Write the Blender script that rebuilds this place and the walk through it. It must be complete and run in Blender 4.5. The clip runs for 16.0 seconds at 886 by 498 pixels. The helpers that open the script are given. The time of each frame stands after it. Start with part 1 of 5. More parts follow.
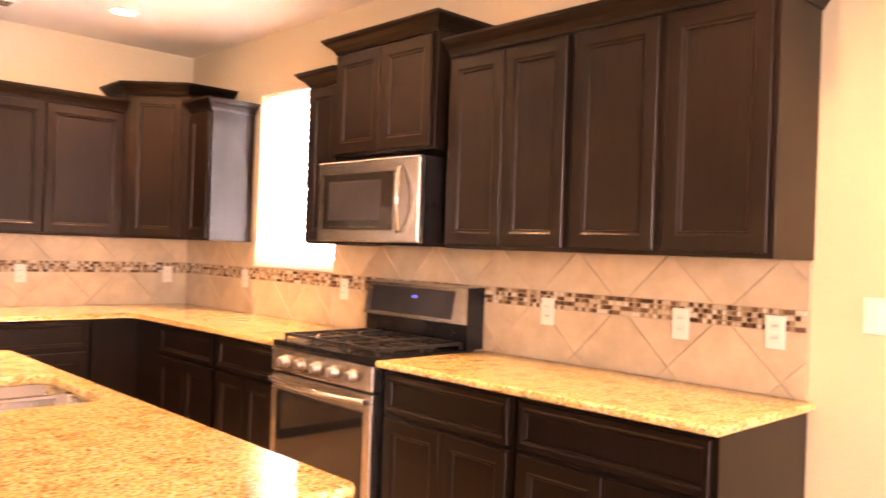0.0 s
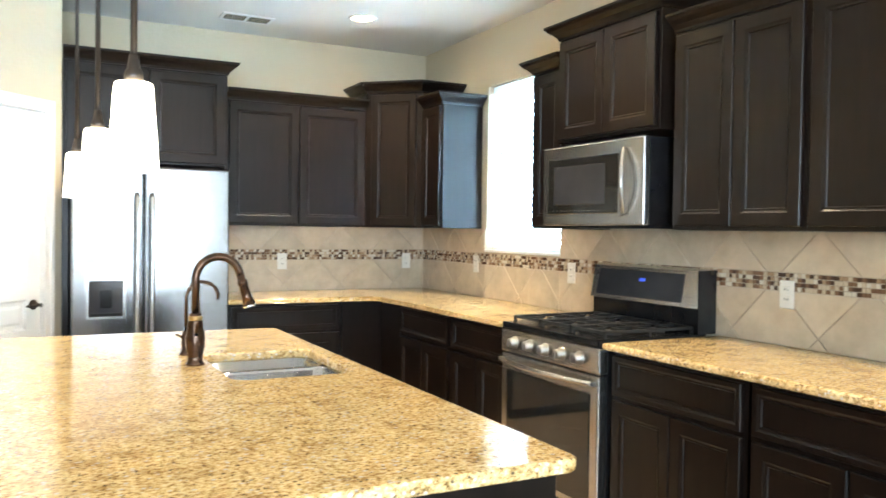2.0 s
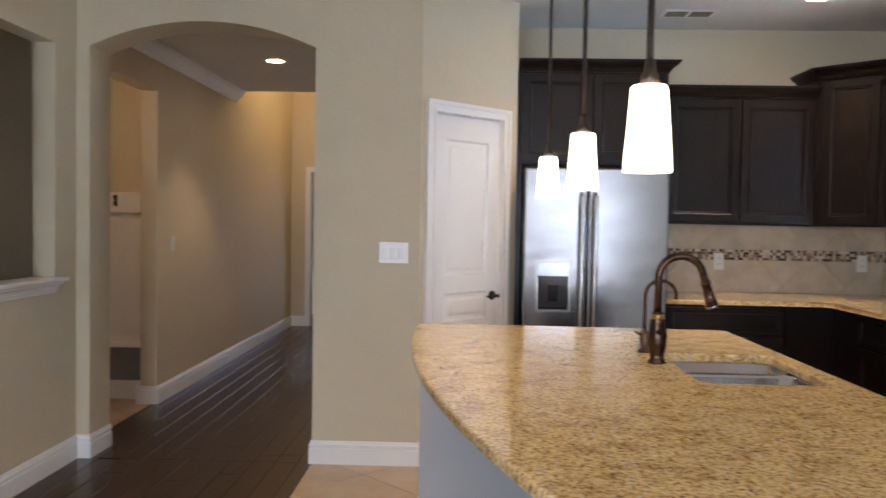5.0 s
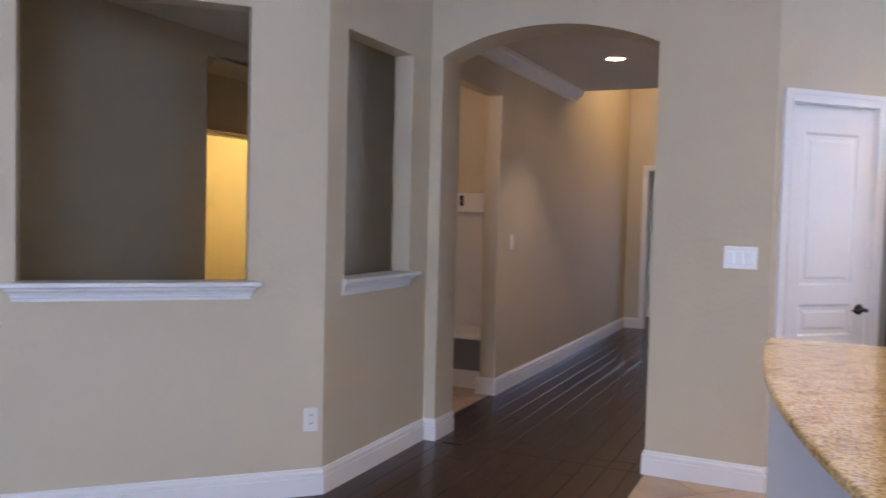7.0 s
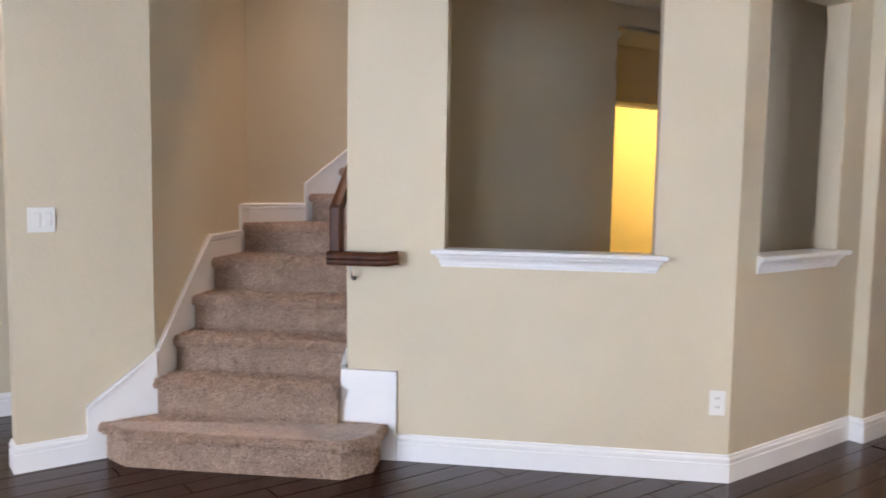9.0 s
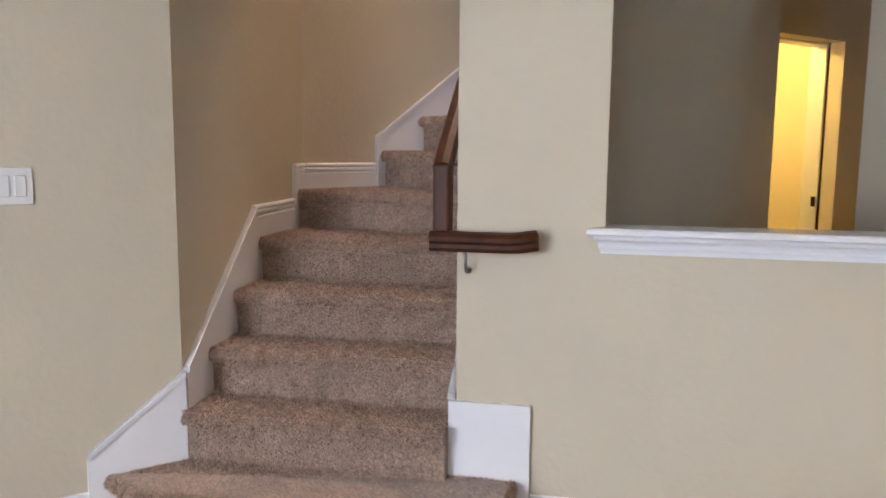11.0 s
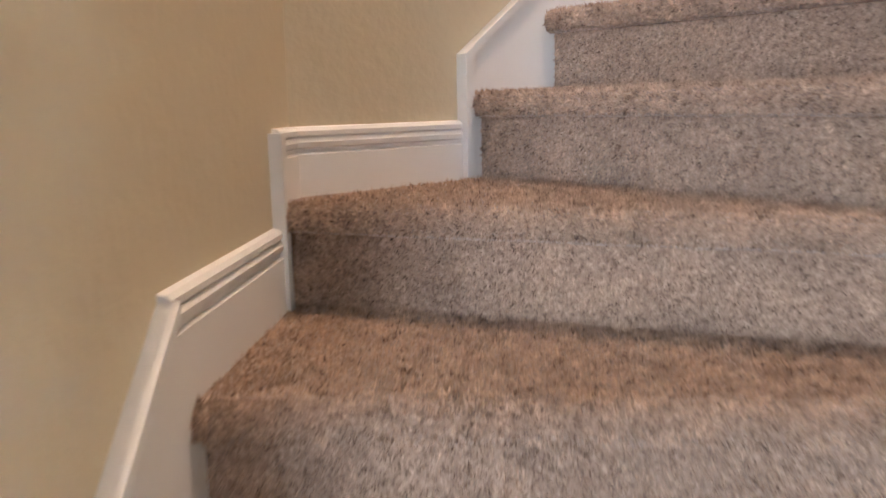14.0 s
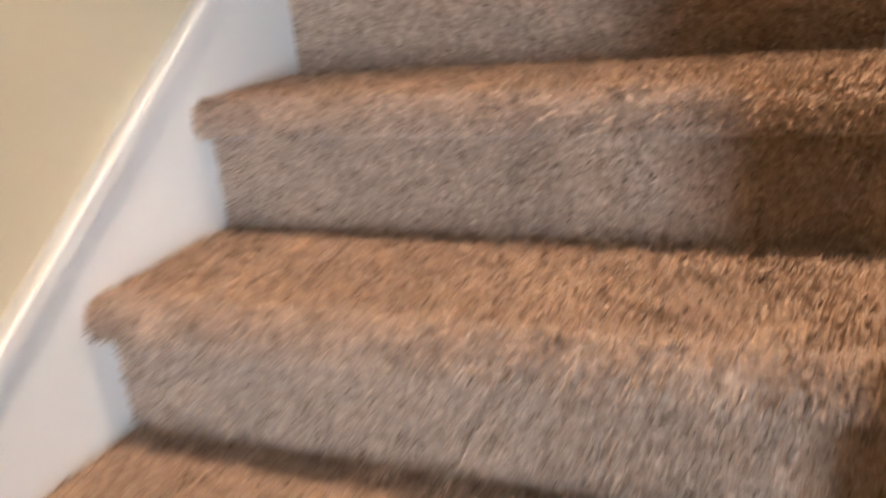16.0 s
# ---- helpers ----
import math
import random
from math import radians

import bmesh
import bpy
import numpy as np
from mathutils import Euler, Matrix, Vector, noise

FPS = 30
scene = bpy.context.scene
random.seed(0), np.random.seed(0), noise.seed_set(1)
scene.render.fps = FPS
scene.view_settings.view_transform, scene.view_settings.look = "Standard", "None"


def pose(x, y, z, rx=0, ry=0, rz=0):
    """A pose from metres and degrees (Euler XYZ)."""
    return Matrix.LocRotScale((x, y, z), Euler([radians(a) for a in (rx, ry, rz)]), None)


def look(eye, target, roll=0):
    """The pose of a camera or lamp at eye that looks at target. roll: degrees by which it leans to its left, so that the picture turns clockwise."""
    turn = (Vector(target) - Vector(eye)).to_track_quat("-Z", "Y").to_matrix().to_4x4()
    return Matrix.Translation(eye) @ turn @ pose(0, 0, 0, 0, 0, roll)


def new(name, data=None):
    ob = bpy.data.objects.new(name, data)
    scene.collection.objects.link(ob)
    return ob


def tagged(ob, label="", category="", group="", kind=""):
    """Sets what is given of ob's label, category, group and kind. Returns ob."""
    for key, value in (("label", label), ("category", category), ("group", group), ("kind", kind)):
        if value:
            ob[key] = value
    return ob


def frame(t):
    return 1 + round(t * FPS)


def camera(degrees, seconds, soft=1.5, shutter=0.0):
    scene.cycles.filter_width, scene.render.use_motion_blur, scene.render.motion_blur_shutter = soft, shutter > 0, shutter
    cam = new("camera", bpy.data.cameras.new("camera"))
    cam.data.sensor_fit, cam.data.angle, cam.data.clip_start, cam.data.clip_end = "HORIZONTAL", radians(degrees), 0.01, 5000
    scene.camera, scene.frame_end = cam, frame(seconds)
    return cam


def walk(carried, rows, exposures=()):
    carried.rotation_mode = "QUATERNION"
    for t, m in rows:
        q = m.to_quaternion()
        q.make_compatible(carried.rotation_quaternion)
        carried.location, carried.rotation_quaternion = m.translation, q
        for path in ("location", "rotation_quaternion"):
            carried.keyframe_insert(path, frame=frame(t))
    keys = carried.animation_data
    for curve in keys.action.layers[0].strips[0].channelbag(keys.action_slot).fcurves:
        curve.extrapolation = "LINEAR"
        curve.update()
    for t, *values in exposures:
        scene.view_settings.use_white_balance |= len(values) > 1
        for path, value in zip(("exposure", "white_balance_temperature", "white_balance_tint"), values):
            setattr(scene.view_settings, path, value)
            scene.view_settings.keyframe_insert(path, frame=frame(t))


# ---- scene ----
cam = camera(58.00, 16.0, shutter=0.5)
PATH = [
    (0.0, pose(-0.000, -0.000, 1.370, 90.070, -2.009, -43.662)),
    (0.5, pose(-0.008, -0.046, 1.369, 89.744, -1.188, -37.171)),
    (1.0, pose(-0.015, -0.074, 1.367, 89.637, -0.521, -33.496)),
    (1.5, pose(-0.011, -0.069, 1.359, 89.311, -0.512, -30.448)),
    (2.0, pose(-0.017, -0.070, 1.363, 88.657, -0.796, -27.185)),
    (2.5, pose(-0.011, -0.049, 1.356, 87.820, -1.344, -22.884)),
    (3.0, pose(-0.016, -0.043, 1.351, 87.276, -1.844, -18.505)),
    (3.5, pose(-0.031, -0.041, 1.346, 87.027, -2.384, -13.748)),
    (4.0, pose(-0.068, -0.038, 1.349, 87.108, -2.338, -7.848)),
    (4.5, pose(-0.140, -0.036, 1.356, 87.877, -1.459, -3.230)),
    (7.0, pose(-0.218, 0.061, 1.373, 87.530, -1.438, 25.208)),
    (7.5, pose(-0.209, 0.066, 1.371, 87.487, -1.248, 31.325)),
    (8.0, pose(-0.206, 0.063, 1.363, 87.523, -1.051, 38.504)),
    (8.5, pose(-0.211, 0.058, 1.382, 86.393, -1.243, 47.004)),
    (9.0, pose(-0.283, 0.106, 1.378, 84.846, -0.946, 53.472)),
    (9.5, pose(-0.525, 0.186, 1.340, 84.089, -0.883, 55.478)),
    (10.0, pose(-0.815, 0.310, 1.318, 83.491, -1.369, 56.587)),
    (12.5, pose(-2.721, 0.845, 1.259, 80.849, 0.570, 54.537)),
    (13.0, pose(-3.138, 1.008, 1.227, 81.337, 0.404, 55.454)),
    (13.5, pose(-3.541, 1.220, 1.215, 80.040, 2.212, 49.860)),
    (14.0, pose(-3.859, 1.405, 1.229, 79.604, 1.154, 48.914)),
    (14.5, pose(-4.104, 1.623, 1.340, 78.825, 2.248, 38.511)),
    (15.0, pose(-4.261, 1.753, 1.479, 74.650, 0.410, 37.340)),
    (15.15, pose(-4.285, 1.785, 1.508, 74.900, 1.000, 35.600)),
    (15.3, pose(-4.325, 1.862, 1.532, 75.250, 1.600, 32.600)),
    (15.5, pose(-4.359, 1.950, 1.546, 75.650, 2.080, 28.850)),
    (15.75, pose(-4.383, 2.055, 1.695, 71.900, 3.600, 25.000)),
    (15.85, pose(-4.392, 2.100, 1.720, 71.200, 4.200, 23.300)),
    (16.0, pose(-4.397, 2.180, 1.745, 70.600, 5.000, 21.100)),
]
walk(cam, PATH, [(0.0, 1.8, 13000, 59), (0.5, 2.0, 7600, 14), (1.0, 1.85, 6300, 9), (1.5, 1.8, 6050, 6), (2.0, 1.4, 6100, 5), (2.5, 0.9, 6400, 10), (3.0, 0.6, 6600, 13), (3.5, 0.35, 6600, 15), (4.7, 0.1, 6500, 18), (6.8, 0.1, 5650, 28), (8.0, 0.65, 5900, 25), (9.0, 0.95, 6300, 22), (10.2, 0.75, 6400, 23), (12.3, 0.65, 6400, 21), (13.0, 1.6, 6400, 19), (14.0, 1.4, 6450, 18), (16.0, 1.8, 6400, 14)])

# ---------------------------------------------------------------- light
CEIL = 2.72
world = bpy.data.worlds.new("world")
scene.world = world
world.use_nodes = True
wn = world.node_tree.nodes
sky = wn.new("ShaderNodeTexSky")
sky.sky_type, sky.sun_disc = "NISHITA", False
sky.sun_elevation, sky.sun_rotation = radians(40), radians(120)
world.node_tree.links.new(sky.outputs[0], wn["Background"].inputs[0])
wn["Background"].inputs[1].default_value = 0.12


def lamp(name, kind, m, power, color, size=0.1, size_y=None, spread=None, blend=0.6, angle=100):
    data = bpy.data.lights.new(name, kind)
    data.energy, data.color = power, color
    if kind == "AREA":
        data.shape = "RECTANGLE" if size_y else "DISK"
        data.size = size
        if size_y:
            data.size_y = size_y
        if spread:
            data.spread = radians(spread)
    elif kind == "SPOT":
        data.spot_size, data.spot_blend, data.shadow_soft_size = radians(angle), blend, size
    else:
        data.shadow_soft_size = size
    ob = new(name, data)
    ob.matrix_world = m
    return ob


WARM, DAY = (1.0, 0.76, 0.50), (0.72, 0.86, 1.0)
# daylight in the openings of the unseen living-room windows
for wx, ww, watts in ((-1.25, 1.4, 145), (1.6, 1.5, 22)):
    lamp("daylight", "AREA", look((wx, -3.45, 1.45), (wx, 3, -1.2)), watts, DAY, ww, 1.9)
# unseen window beyond the hall, added for the blue sheen on its floor
lamp("daylight", "AREA", look((-1.08, 11.45, 1.2), (-1.3, 5, 0.3)), 5.5, (0.45, 0.70, 1.0), 0.4, 1.9, spread=100)
# the last three, over the living room, are unseen and added as fill
CANS = [(1.87, 4.78), (0.62, 4.3), (1.87, 2.9), (1.87, 1.0), (-0.75, 2.7), (-1.2, 0.2), (0.6, -1.2), (-3.0, -1.0)]
for cx, cy in CANS:
    lamp("can_and_fill_light", "SPOT", look((cx, cy, CEIL - 0.02), (cx, cy, 0)), 95 if cy < 0.5 else 44 if cy == 1.0 else 60, WARM, 0.06, angle=104 if cx < 0 else 122, blend=0.85)
lamp("can_and_fill_light", "SPOT", look((-1.68, 6.2, 2.58), (-1.68, 6.2, 0)), 32, WARM, 0.05, angle=92, blend=0.45)
lamp("foyer_light", "POINT", pose(-1.6, 8.9, 3.2), 24, (1.0, 0.72, 0.36), 0.12)
lamp("niche_light", "POINT", pose(-3.1, 5.2, 2.15), 5.5, (1.0, 0.72, 0.42), 0.06)
lamp("closet_light", "POINT", pose(-5.4, 5.45, 2.2), 46, (1.0, 0.75, 0.22), 0.06)
# added narrow spot, standing in for warm light from upstairs on the treads
lamp("stair_tread_fill", "SPOT", look((-4.46, 2.75, 4.56), (-4.5, 2.3, 0)), 150, (1.0, 0.74, 0.52), 0.12, angle=40, blend=0.6)
lamp("side_room_light", "POINT", pose(-5.3, -0.2, 2.3), 35, (1.0, 0.66, 0.34), 0.1)

# ---------------------------------------------------------------- materials
MATS = {}


def nodes_of(name):
    m = bpy.data.materials.new(name)
    m.use_nodes = True
    MATS[name] = m
    t = m.node_tree
    return m, t, t.nodes, t.nodes["Principled BSDF"]


def ramp(nt, src, stops):
    r = nt.nodes.new("ShaderNodeValToRGB")
    el = r.color_ramp.elements
    while len(el) < len(stops):
        el.new(0.5)
    for e, (p, c) in zip(el, stops):
        e.position, e.color = p, (*c, 1)
    nt.links.new(src, r.inputs[0])
    return r.outputs[0]


def coords(nt, scale=(1, 1, 1), use="Object"):
    c = nt.nodes.new("ShaderNodeTexCoord")
    mp = nt.nodes.new("ShaderNodeMapping")
    mp.inputs["Scale"].default_value = scale
    nt.links.new(c.outputs[use], mp.inputs[0])
    return mp.outputs[0]


def noise_tex(nt, vec, scale, detail=4, rough=0.55):
    n = nt.nodes.new("ShaderNodeTexNoise")
    n.inputs["Scale"].default_value, n.inputs["Detail"].default_value, n.inputs["Roughness"].default_value = scale, detail, rough
    nt.links.new(vec, n.inputs["Vector"])
    return n.outputs[0]


def bump(nt, bsdf, src, strength, dist=0.01):
    b = nt.nodes.new("ShaderNodeBump")
    b.inputs["Strength"].default_value, b.inputs["Distance"].default_value = strength, dist
    nt.links.new(src, b.inputs["Height"])
    nt.links.new(b.outputs[0], bsdf.inputs["Normal"])


def mix(nt, a, b, fac, mode="MIX"):
    m = nt.nodes.new("ShaderNodeMix")
    m.data_type, m.blend_type = "RGBA", mode
    for sock, v in ((m.inputs[0], fac), (m.inputs[6], a), (m.inputs[7], b)):
        if hasattr(v, "links"):
            nt.links.new(v, sock)
        elif isinstance(v, tuple):
            sock.default_value = (*v, 1)
        else:
            sock.default_value = v
    return m.outputs[2]


def plain(name, c1, c2, scale, rough, metal=0.0, bump_scale=0, bump_str=0.0, coat=0.0, use="Object", stretch=(1, 1, 1)):
    m, t, n, b = nodes_of(name)
    v = coords(t, stretch, use)
    col = ramp(t, noise_tex(t, v, scale), [(0.3, c1), (0.7, c2)])
    t.links.new(col, b.inputs["Base Color"])
    b.inputs["Roughness"].default_value, b.inputs["Metallic"].default_value = rough, metal
    b.inputs["Coat Weight"].default_value = coat
    if bump_str:
        bump(t, b, noise_tex(t, v, bump_scale, 3), bump_str, 0.004)
    return m


M_WALL = plain("wall_paint", (0.565, 0.485, 0.345), (0.60, 0.518, 0.37), 1.3, 0.75, bump_scale=40, bump_str=0.45)
M_CEIL = plain("ceiling_paint", (0.74, 0.71, 0.66), (0.77, 0.74, 0.69), 1.5, 0.85, bump_scale=60, bump_str=0.25)
M_WHITE = plain("white_trim", (0.76, 0.75, 0.73), (0.80, 0.79, 0.77), 2.0, 0.38, bump_scale=30, bump_str=0.03)
M_PLATE = plain("white_plastic", (0.74, 0.72, 0.67), (0.76, 0.74, 0.69), 3, 0.3)
M_STEEL = plain("brushed_steel", (0.50, 0.49, 0.47), (0.58, 0.57, 0.55), 6, 0.27, 1.0, 90, 0.04, stretch=(1, 1, 14))
M_FRIDGE = plain("fridge_steel", (0.35, 0.35, 0.355), (0.42, 0.42, 0.425), 5, 0.2, 1.0, 1.6, 0.6, stretch=(0.6, 1, 2.2))
M_SINK = plain("sink_steel", (0.50, 0.53, 0.58), (0.58, 0.61, 0.66), 8, 0.2, 1.0, 60, 0.05)
M_BLACK = plain("black_enamel", (0.008, 0.008, 0.009), (0.014, 0.014, 0.015), 8, 0.22)
M_BLACK.node_tree.nodes["Principled BSDF"].inputs["Specular IOR Level"].default_value = 0.25
M_IRON = plain("cast_iron", (0.012, 0.012, 0.012), (0.022, 0.021, 0.02), 25, 0.55, bump_scale=120, bump_str=0.2)
M_OVENGLASS = plain("oven_glass", (0.012, 0.012, 0.012), (0.02, 0.019, 0.017), 3, 0.06, coat=0.5)
M_BRONZE = plain("oil_rubbed_bronze", (0.070, 0.045, 0.033), (0.12, 0.072, 0.048), 14, 0.24, 0.95)
M_KNOB = plain("dark_bronze", (0.02, 0.014, 0.01), (0.035, 0.024, 0.018), 14, 0.35, 0.8)
M_ROD = plain("pendant_rod_bronze", (0.05, 0.04, 0.034), (0.07, 0.056, 0.046), 14, 0.4, 0.6)
M_DARKSTEEL = plain("satin_nickel", (0.22, 0.21, 0.20), (0.30, 0.29, 0.27), 12, 0.38, 1.0)
M_KNEE = plain("knee_wall_paint", (0.40, 0.40, 0.40), (0.44, 0.44, 0.44), 1.5, 0.7, bump_scale=55, bump_str=0.2)
M_GROUT = plain("grout", (0.42, 0.35, 0.26), (0.48, 0.40, 0.30), 20, 0.85)
M_RAIL = plain("stained_rail_wood", (0.038, 0.0105, 0.003), (0.082, 0.024, 0.006), 5, 0.48, coat=0.0, stretch=(6, 6, 1.2))
M_RAIL.node_tree.nodes["Principled BSDF"].inputs["Specular IOR Level"].default_value = 0.25


M_BENCHPANEL = plain("bench_grey_panel", (0.19, 0.19, 0.19), (0.22, 0.22, 0.22), 3, 0.6)
M_BLIND = plain("blind_slat", (0.80, 0.79, 0.76), (0.84, 0.83, 0.80), 4, 0.4)
bt = M_BLIND.node_tree
tl, ms = bt.nodes.new("ShaderNodeBsdfTranslucent"), bt.nodes.new("ShaderNodeMixShader")
tl.inputs[0].default_value, ms.inputs[0].default_value = (0.9, 0.9, 0.88, 1), 0.5
bt.links.new(bt.nodes["Principled BSDF"].outputs[0], ms.inputs[1])
bt.links.new(tl.outputs[0], ms.inputs[2])
bt.links.new(ms.outputs[0], bt.nodes["Material Output"].inputs[0])
M_DISPLAY = plain("control_panel_glass", (0.03, 0.03, 0.034), (0.045, 0.045, 0.05), 3, 0.12)


def cabinet_wood():
    m, t, n, b = nodes_of("espresso_wood")
    v = coords(t, (16, 16, 1.3))
    g = noise_tex(t, v, 3.2, 6, 0.6)
    col = ramp(t, g, [(0.25, (0.0055, 0.0031, 0.0021)), (0.75, (0.0125, 0.0073, 0.0050))])
    big = noise_tex(t, coords(t), 1.6, 2)
    col = mix(t, col, ramp(t, big, [(0.35, (0.72, 0.72, 0.72)), (0.7, (1.15, 1.12, 1.1))]), 1.0, "MULTIPLY")
    t.links.new(col, b.inputs["Base Color"])
    b.inputs["Roughness"].default_value = 0.34
    b.inputs["Specular IOR Level"].default_value = 0.28
    bump(t, b, g, 0.06, 0.002)
    return m


def granite():
    m, t, n, b = nodes_of("golden_granite")
    v = coords(t, (0.9, 1.0, 1))
    a = noise_tex(t, v, 92, 5, 0.68)
    base = ramp(t, a, [(0.30, (0.10, 0.055, 0.022)), (0.405, (0.43, 0.27, 0.10)), (0.51, (0.74, 0.55, 0.265)), (0.62, (0.82, 0.68, 0.40)), (0.74, (0.86, 0.80, 0.66))])
    drift = noise_tex(t, coords(t, (0.8, 1.0, 1)), 17, 5, 0.7)
    base = mix(t, base, ramp(t, drift, [(0.36, (0.68, 0.59, 0.46)), (0.50, (1.0, 0.98, 0.94)), (0.66, (1.10, 1.09, 1.06))]), 1.0, "MULTIPLY")
    vo = n.new("ShaderNodeTexVoronoi")
    vo.inputs["Scale"].default_value = 95
    vo.inputs["Randomness"].default_value = 1.0
    t.links.new(v, vo.inputs["Vector"])
    pick = n.new("ShaderNodeSeparateColor")
    t.links.new(vo.outputs["Color"], pick.inputs[0])
    near = ramp(t, vo.outputs["Distance"], [(0.22, (1, 1, 1)), (0.52, (0, 0, 0))])
    ragged = ramp(t, noise_tex(t, v, 170, 3, 0.6), [(0.42, (0, 0, 0)), (0.55, (1, 1, 1))])
    dark = ramp(t, pick.outputs[0], [(0.20, (1, 1, 1)), (0.22, (0, 0, 0))])
    base = mix(t, base, (0.075, 0.046, 0.030), mix(t, mix(t, dark, near, 1.0, "MULTIPLY"), ragged, 1.0, "MULTIPLY"))
    pale = ramp(t, pick.outputs[1], [(0.14, (1, 1, 1)), (0.16, (0, 0, 0))])
    base = mix(t, base, (0.68, 0.64, 0.57), mix(t, pale, near, 1.0, "MULTIPLY"))
    t.links.new(base, b.inputs["Base Color"])
    b.inputs["Roughness"].default_value = 0.075
    return m


def tile(name, c1, c2, rough, scale):
    m, t, n, b = nodes_of(name)
    v = coords(t, (1, 1, 1))
    info = n.new("ShaderNodeObjectInfo")
    shift = n.new("ShaderNodeVectorMath")
    shift.operation = "ADD"
    t.links.new(v, shift.inputs[0])
    sc = n.new("ShaderNodeMath")
    sc.operation = "MULTIPLY"
    sc.inputs[1].default_value = 37.0
    t.links.new(info.outputs["Random"], sc.inputs[0])
    t.links.new(sc.outputs[0], shift.inputs[1])
    a = noise_tex(t, shift.outputs[0], scale, 6, 0.6)
    col = ramp(t, a, [(0.28, c1), (0.72, c2)])
    vary = ramp(t, info.outputs["Random"], [(0.0, (0.90, 0.90, 0.90)), (1.0, (1.06, 1.05, 1.04))])
    col = mix(t, col, vary, 1.0, "MULTIPLY")
    t.links.new(col, b.inputs["Base Color"])
    b.inputs["Roughness"].default_value = rough
    bump(t, b, a, 0.06, 0.003)
    return m


def plank_wood():
    m, t, n, b = nodes_of("dark_plank_wood")
    info = n.new("ShaderNodeObjectInfo")
    geo = n.new("ShaderNodeNewGeometry")
    rnd = n.new("ShaderNodeMath")
    rnd.operation = "ADD"
    t.links.new(info.outputs["Random"], rnd.inputs[0])
    t.links.new(geo.outputs["Random Per Island"], rnd.inputs[1])
    v = coords(t, (14, 1.2, 14))
    shift = n.new("ShaderNodeVectorMath")
    shift.operation = "ADD"
    sc = n.new("ShaderNodeMath")
    sc.operation = "MULTIPLY"
    sc.inputs[1].default_value = 23.0
    t.links.new(rnd.outputs[0], sc.inputs[0])
    t.links.new(v, shift.inputs[0])
    t.links.new(sc.outputs[0], shift.inputs[1])
    g = noise_tex(t, shift.outputs[0], 2.5, 6, 0.6)
    col = ramp(t, g, [(0.25, (0.010, 0.0031, 0.0019)), (0.75, (0.031, 0.0098, 0.0058))])
    vary = ramp(t, sc.outputs[0], [(0.0, (0.8, 0.8, 0.8)), (1.0, (1.25, 1.2, 1.2))])
    t.links.new(mix(t, col, vary, 1.0, "MULTIPLY"), b.inputs["Base Color"])
    b.inputs["Roughness"].default_value = 0.27
    b.inputs["Specular IOR Level"].default_value = 0.45
    wave = noise_tex(t, coords(t, (5, 1, 5)), 3.0, 2)
    bump(t, b, wave, 0.35, 0.006)
    return m


def carpet_mat(name="carpet", k=1.0):
    m, t, n, b = nodes_of(name)
    v = coords(t)
    a = noise_tex(t, v, 115, 4, 0.75)
    col = ramp(t, a, [(0.32, (0.10 * k, 0.064 * k, 0.047 * k)), (0.42, (0.29 * k, 0.20 * k, 0.145 * k)), (0.54, (0.42 * k, 0.30 * k, 0.22 * k)), (0.68, (0.60 * k, 0.46 * k, 0.35 * k))])
    patch = noise_tex(t, v, 9, 3)
    col = mix(t, col, ramp(t, patch, [(0.35, (0.82, 0.80, 0.80)), (0.65, (1.12, 1.10, 1.08))]), 1.0, "MULTIPLY")
    t.links.new(col, b.inputs["Base Color"])
    b.inputs["Roughness"].default_value = 0.95
    b.inputs["Sheen Weight"].default_value = 0.35
    b.inputs["Sheen Roughness"].default_value = 0.5
    bump(t, b, noise_tex(t, v, 160, 4), 0.9, 0.008)
    return m


def tuft_mat():
    m, t, n, b = nodes_of("carpet_tuft")
    geo = n.new("ShaderNodeNewGeometry")
    clump = noise_tex(t, coords(t), 62, 4, 0.72)
    rr = n.new("ShaderNodeMath")
    rr.operation = "MULTIPLY_ADD"
    t.links.new(clump, rr.inputs[0])
    rr.inputs[1].default_value = 2.3
    sh = n.new("ShaderNodeMath")
    sh.operation = "MULTIPLY_ADD"
    t.links.new(geo.outputs["Random Per Island"], sh.inputs[0])
    sh.inputs[1].default_value, sh.inputs[2].default_value = 0.42, -0.83
    t.links.new(sh.outputs[0], rr.inputs[2])
    col = ramp(t, rr.outputs[0], [(0.03, (0.10, 0.064, 0.047)), (0.20, (0.27, 0.182, 0.13)), (0.40, (0.45, 0.32, 0.23)), (0.9, (0.66, 0.49, 0.36))])
    tone = ramp(t, noise_tex(t, coords(t), 26, 3, 0.6), [(0.34, (0.72, 0.70, 0.70)), (0.66, (1.18, 1.17, 1.17))])
    t.links.new(mix(t, col, tone, 1.0, "MULTIPLY"), b.inputs["Base Color"])
    b.inputs["Roughness"].default_value = 0.95
    return m


def emitter(name, color, strength):
    m, t, n, b = nodes_of(name)
    b.inputs["Base Color"].default_value = (*[min(1, c) for c in color], 1)
    b.inputs["Emission Color"].default_value = (*color, 1)
    b.inputs["Emission Strength"].default_value = strength
    b.inputs["Roughness"].default_value = 0.3
    return m


def glass_mat():
    m, t, n, b = nodes_of("window_glass")
    b.inputs["Base Color"].default_value = (1, 1, 1, 1)
    b.inputs["Roughness"].default_value = 0.0
    b.inputs["Transmission Weight"].default_value = 1.0
    b.inputs["IOR"].default_value = 1.45
    return m


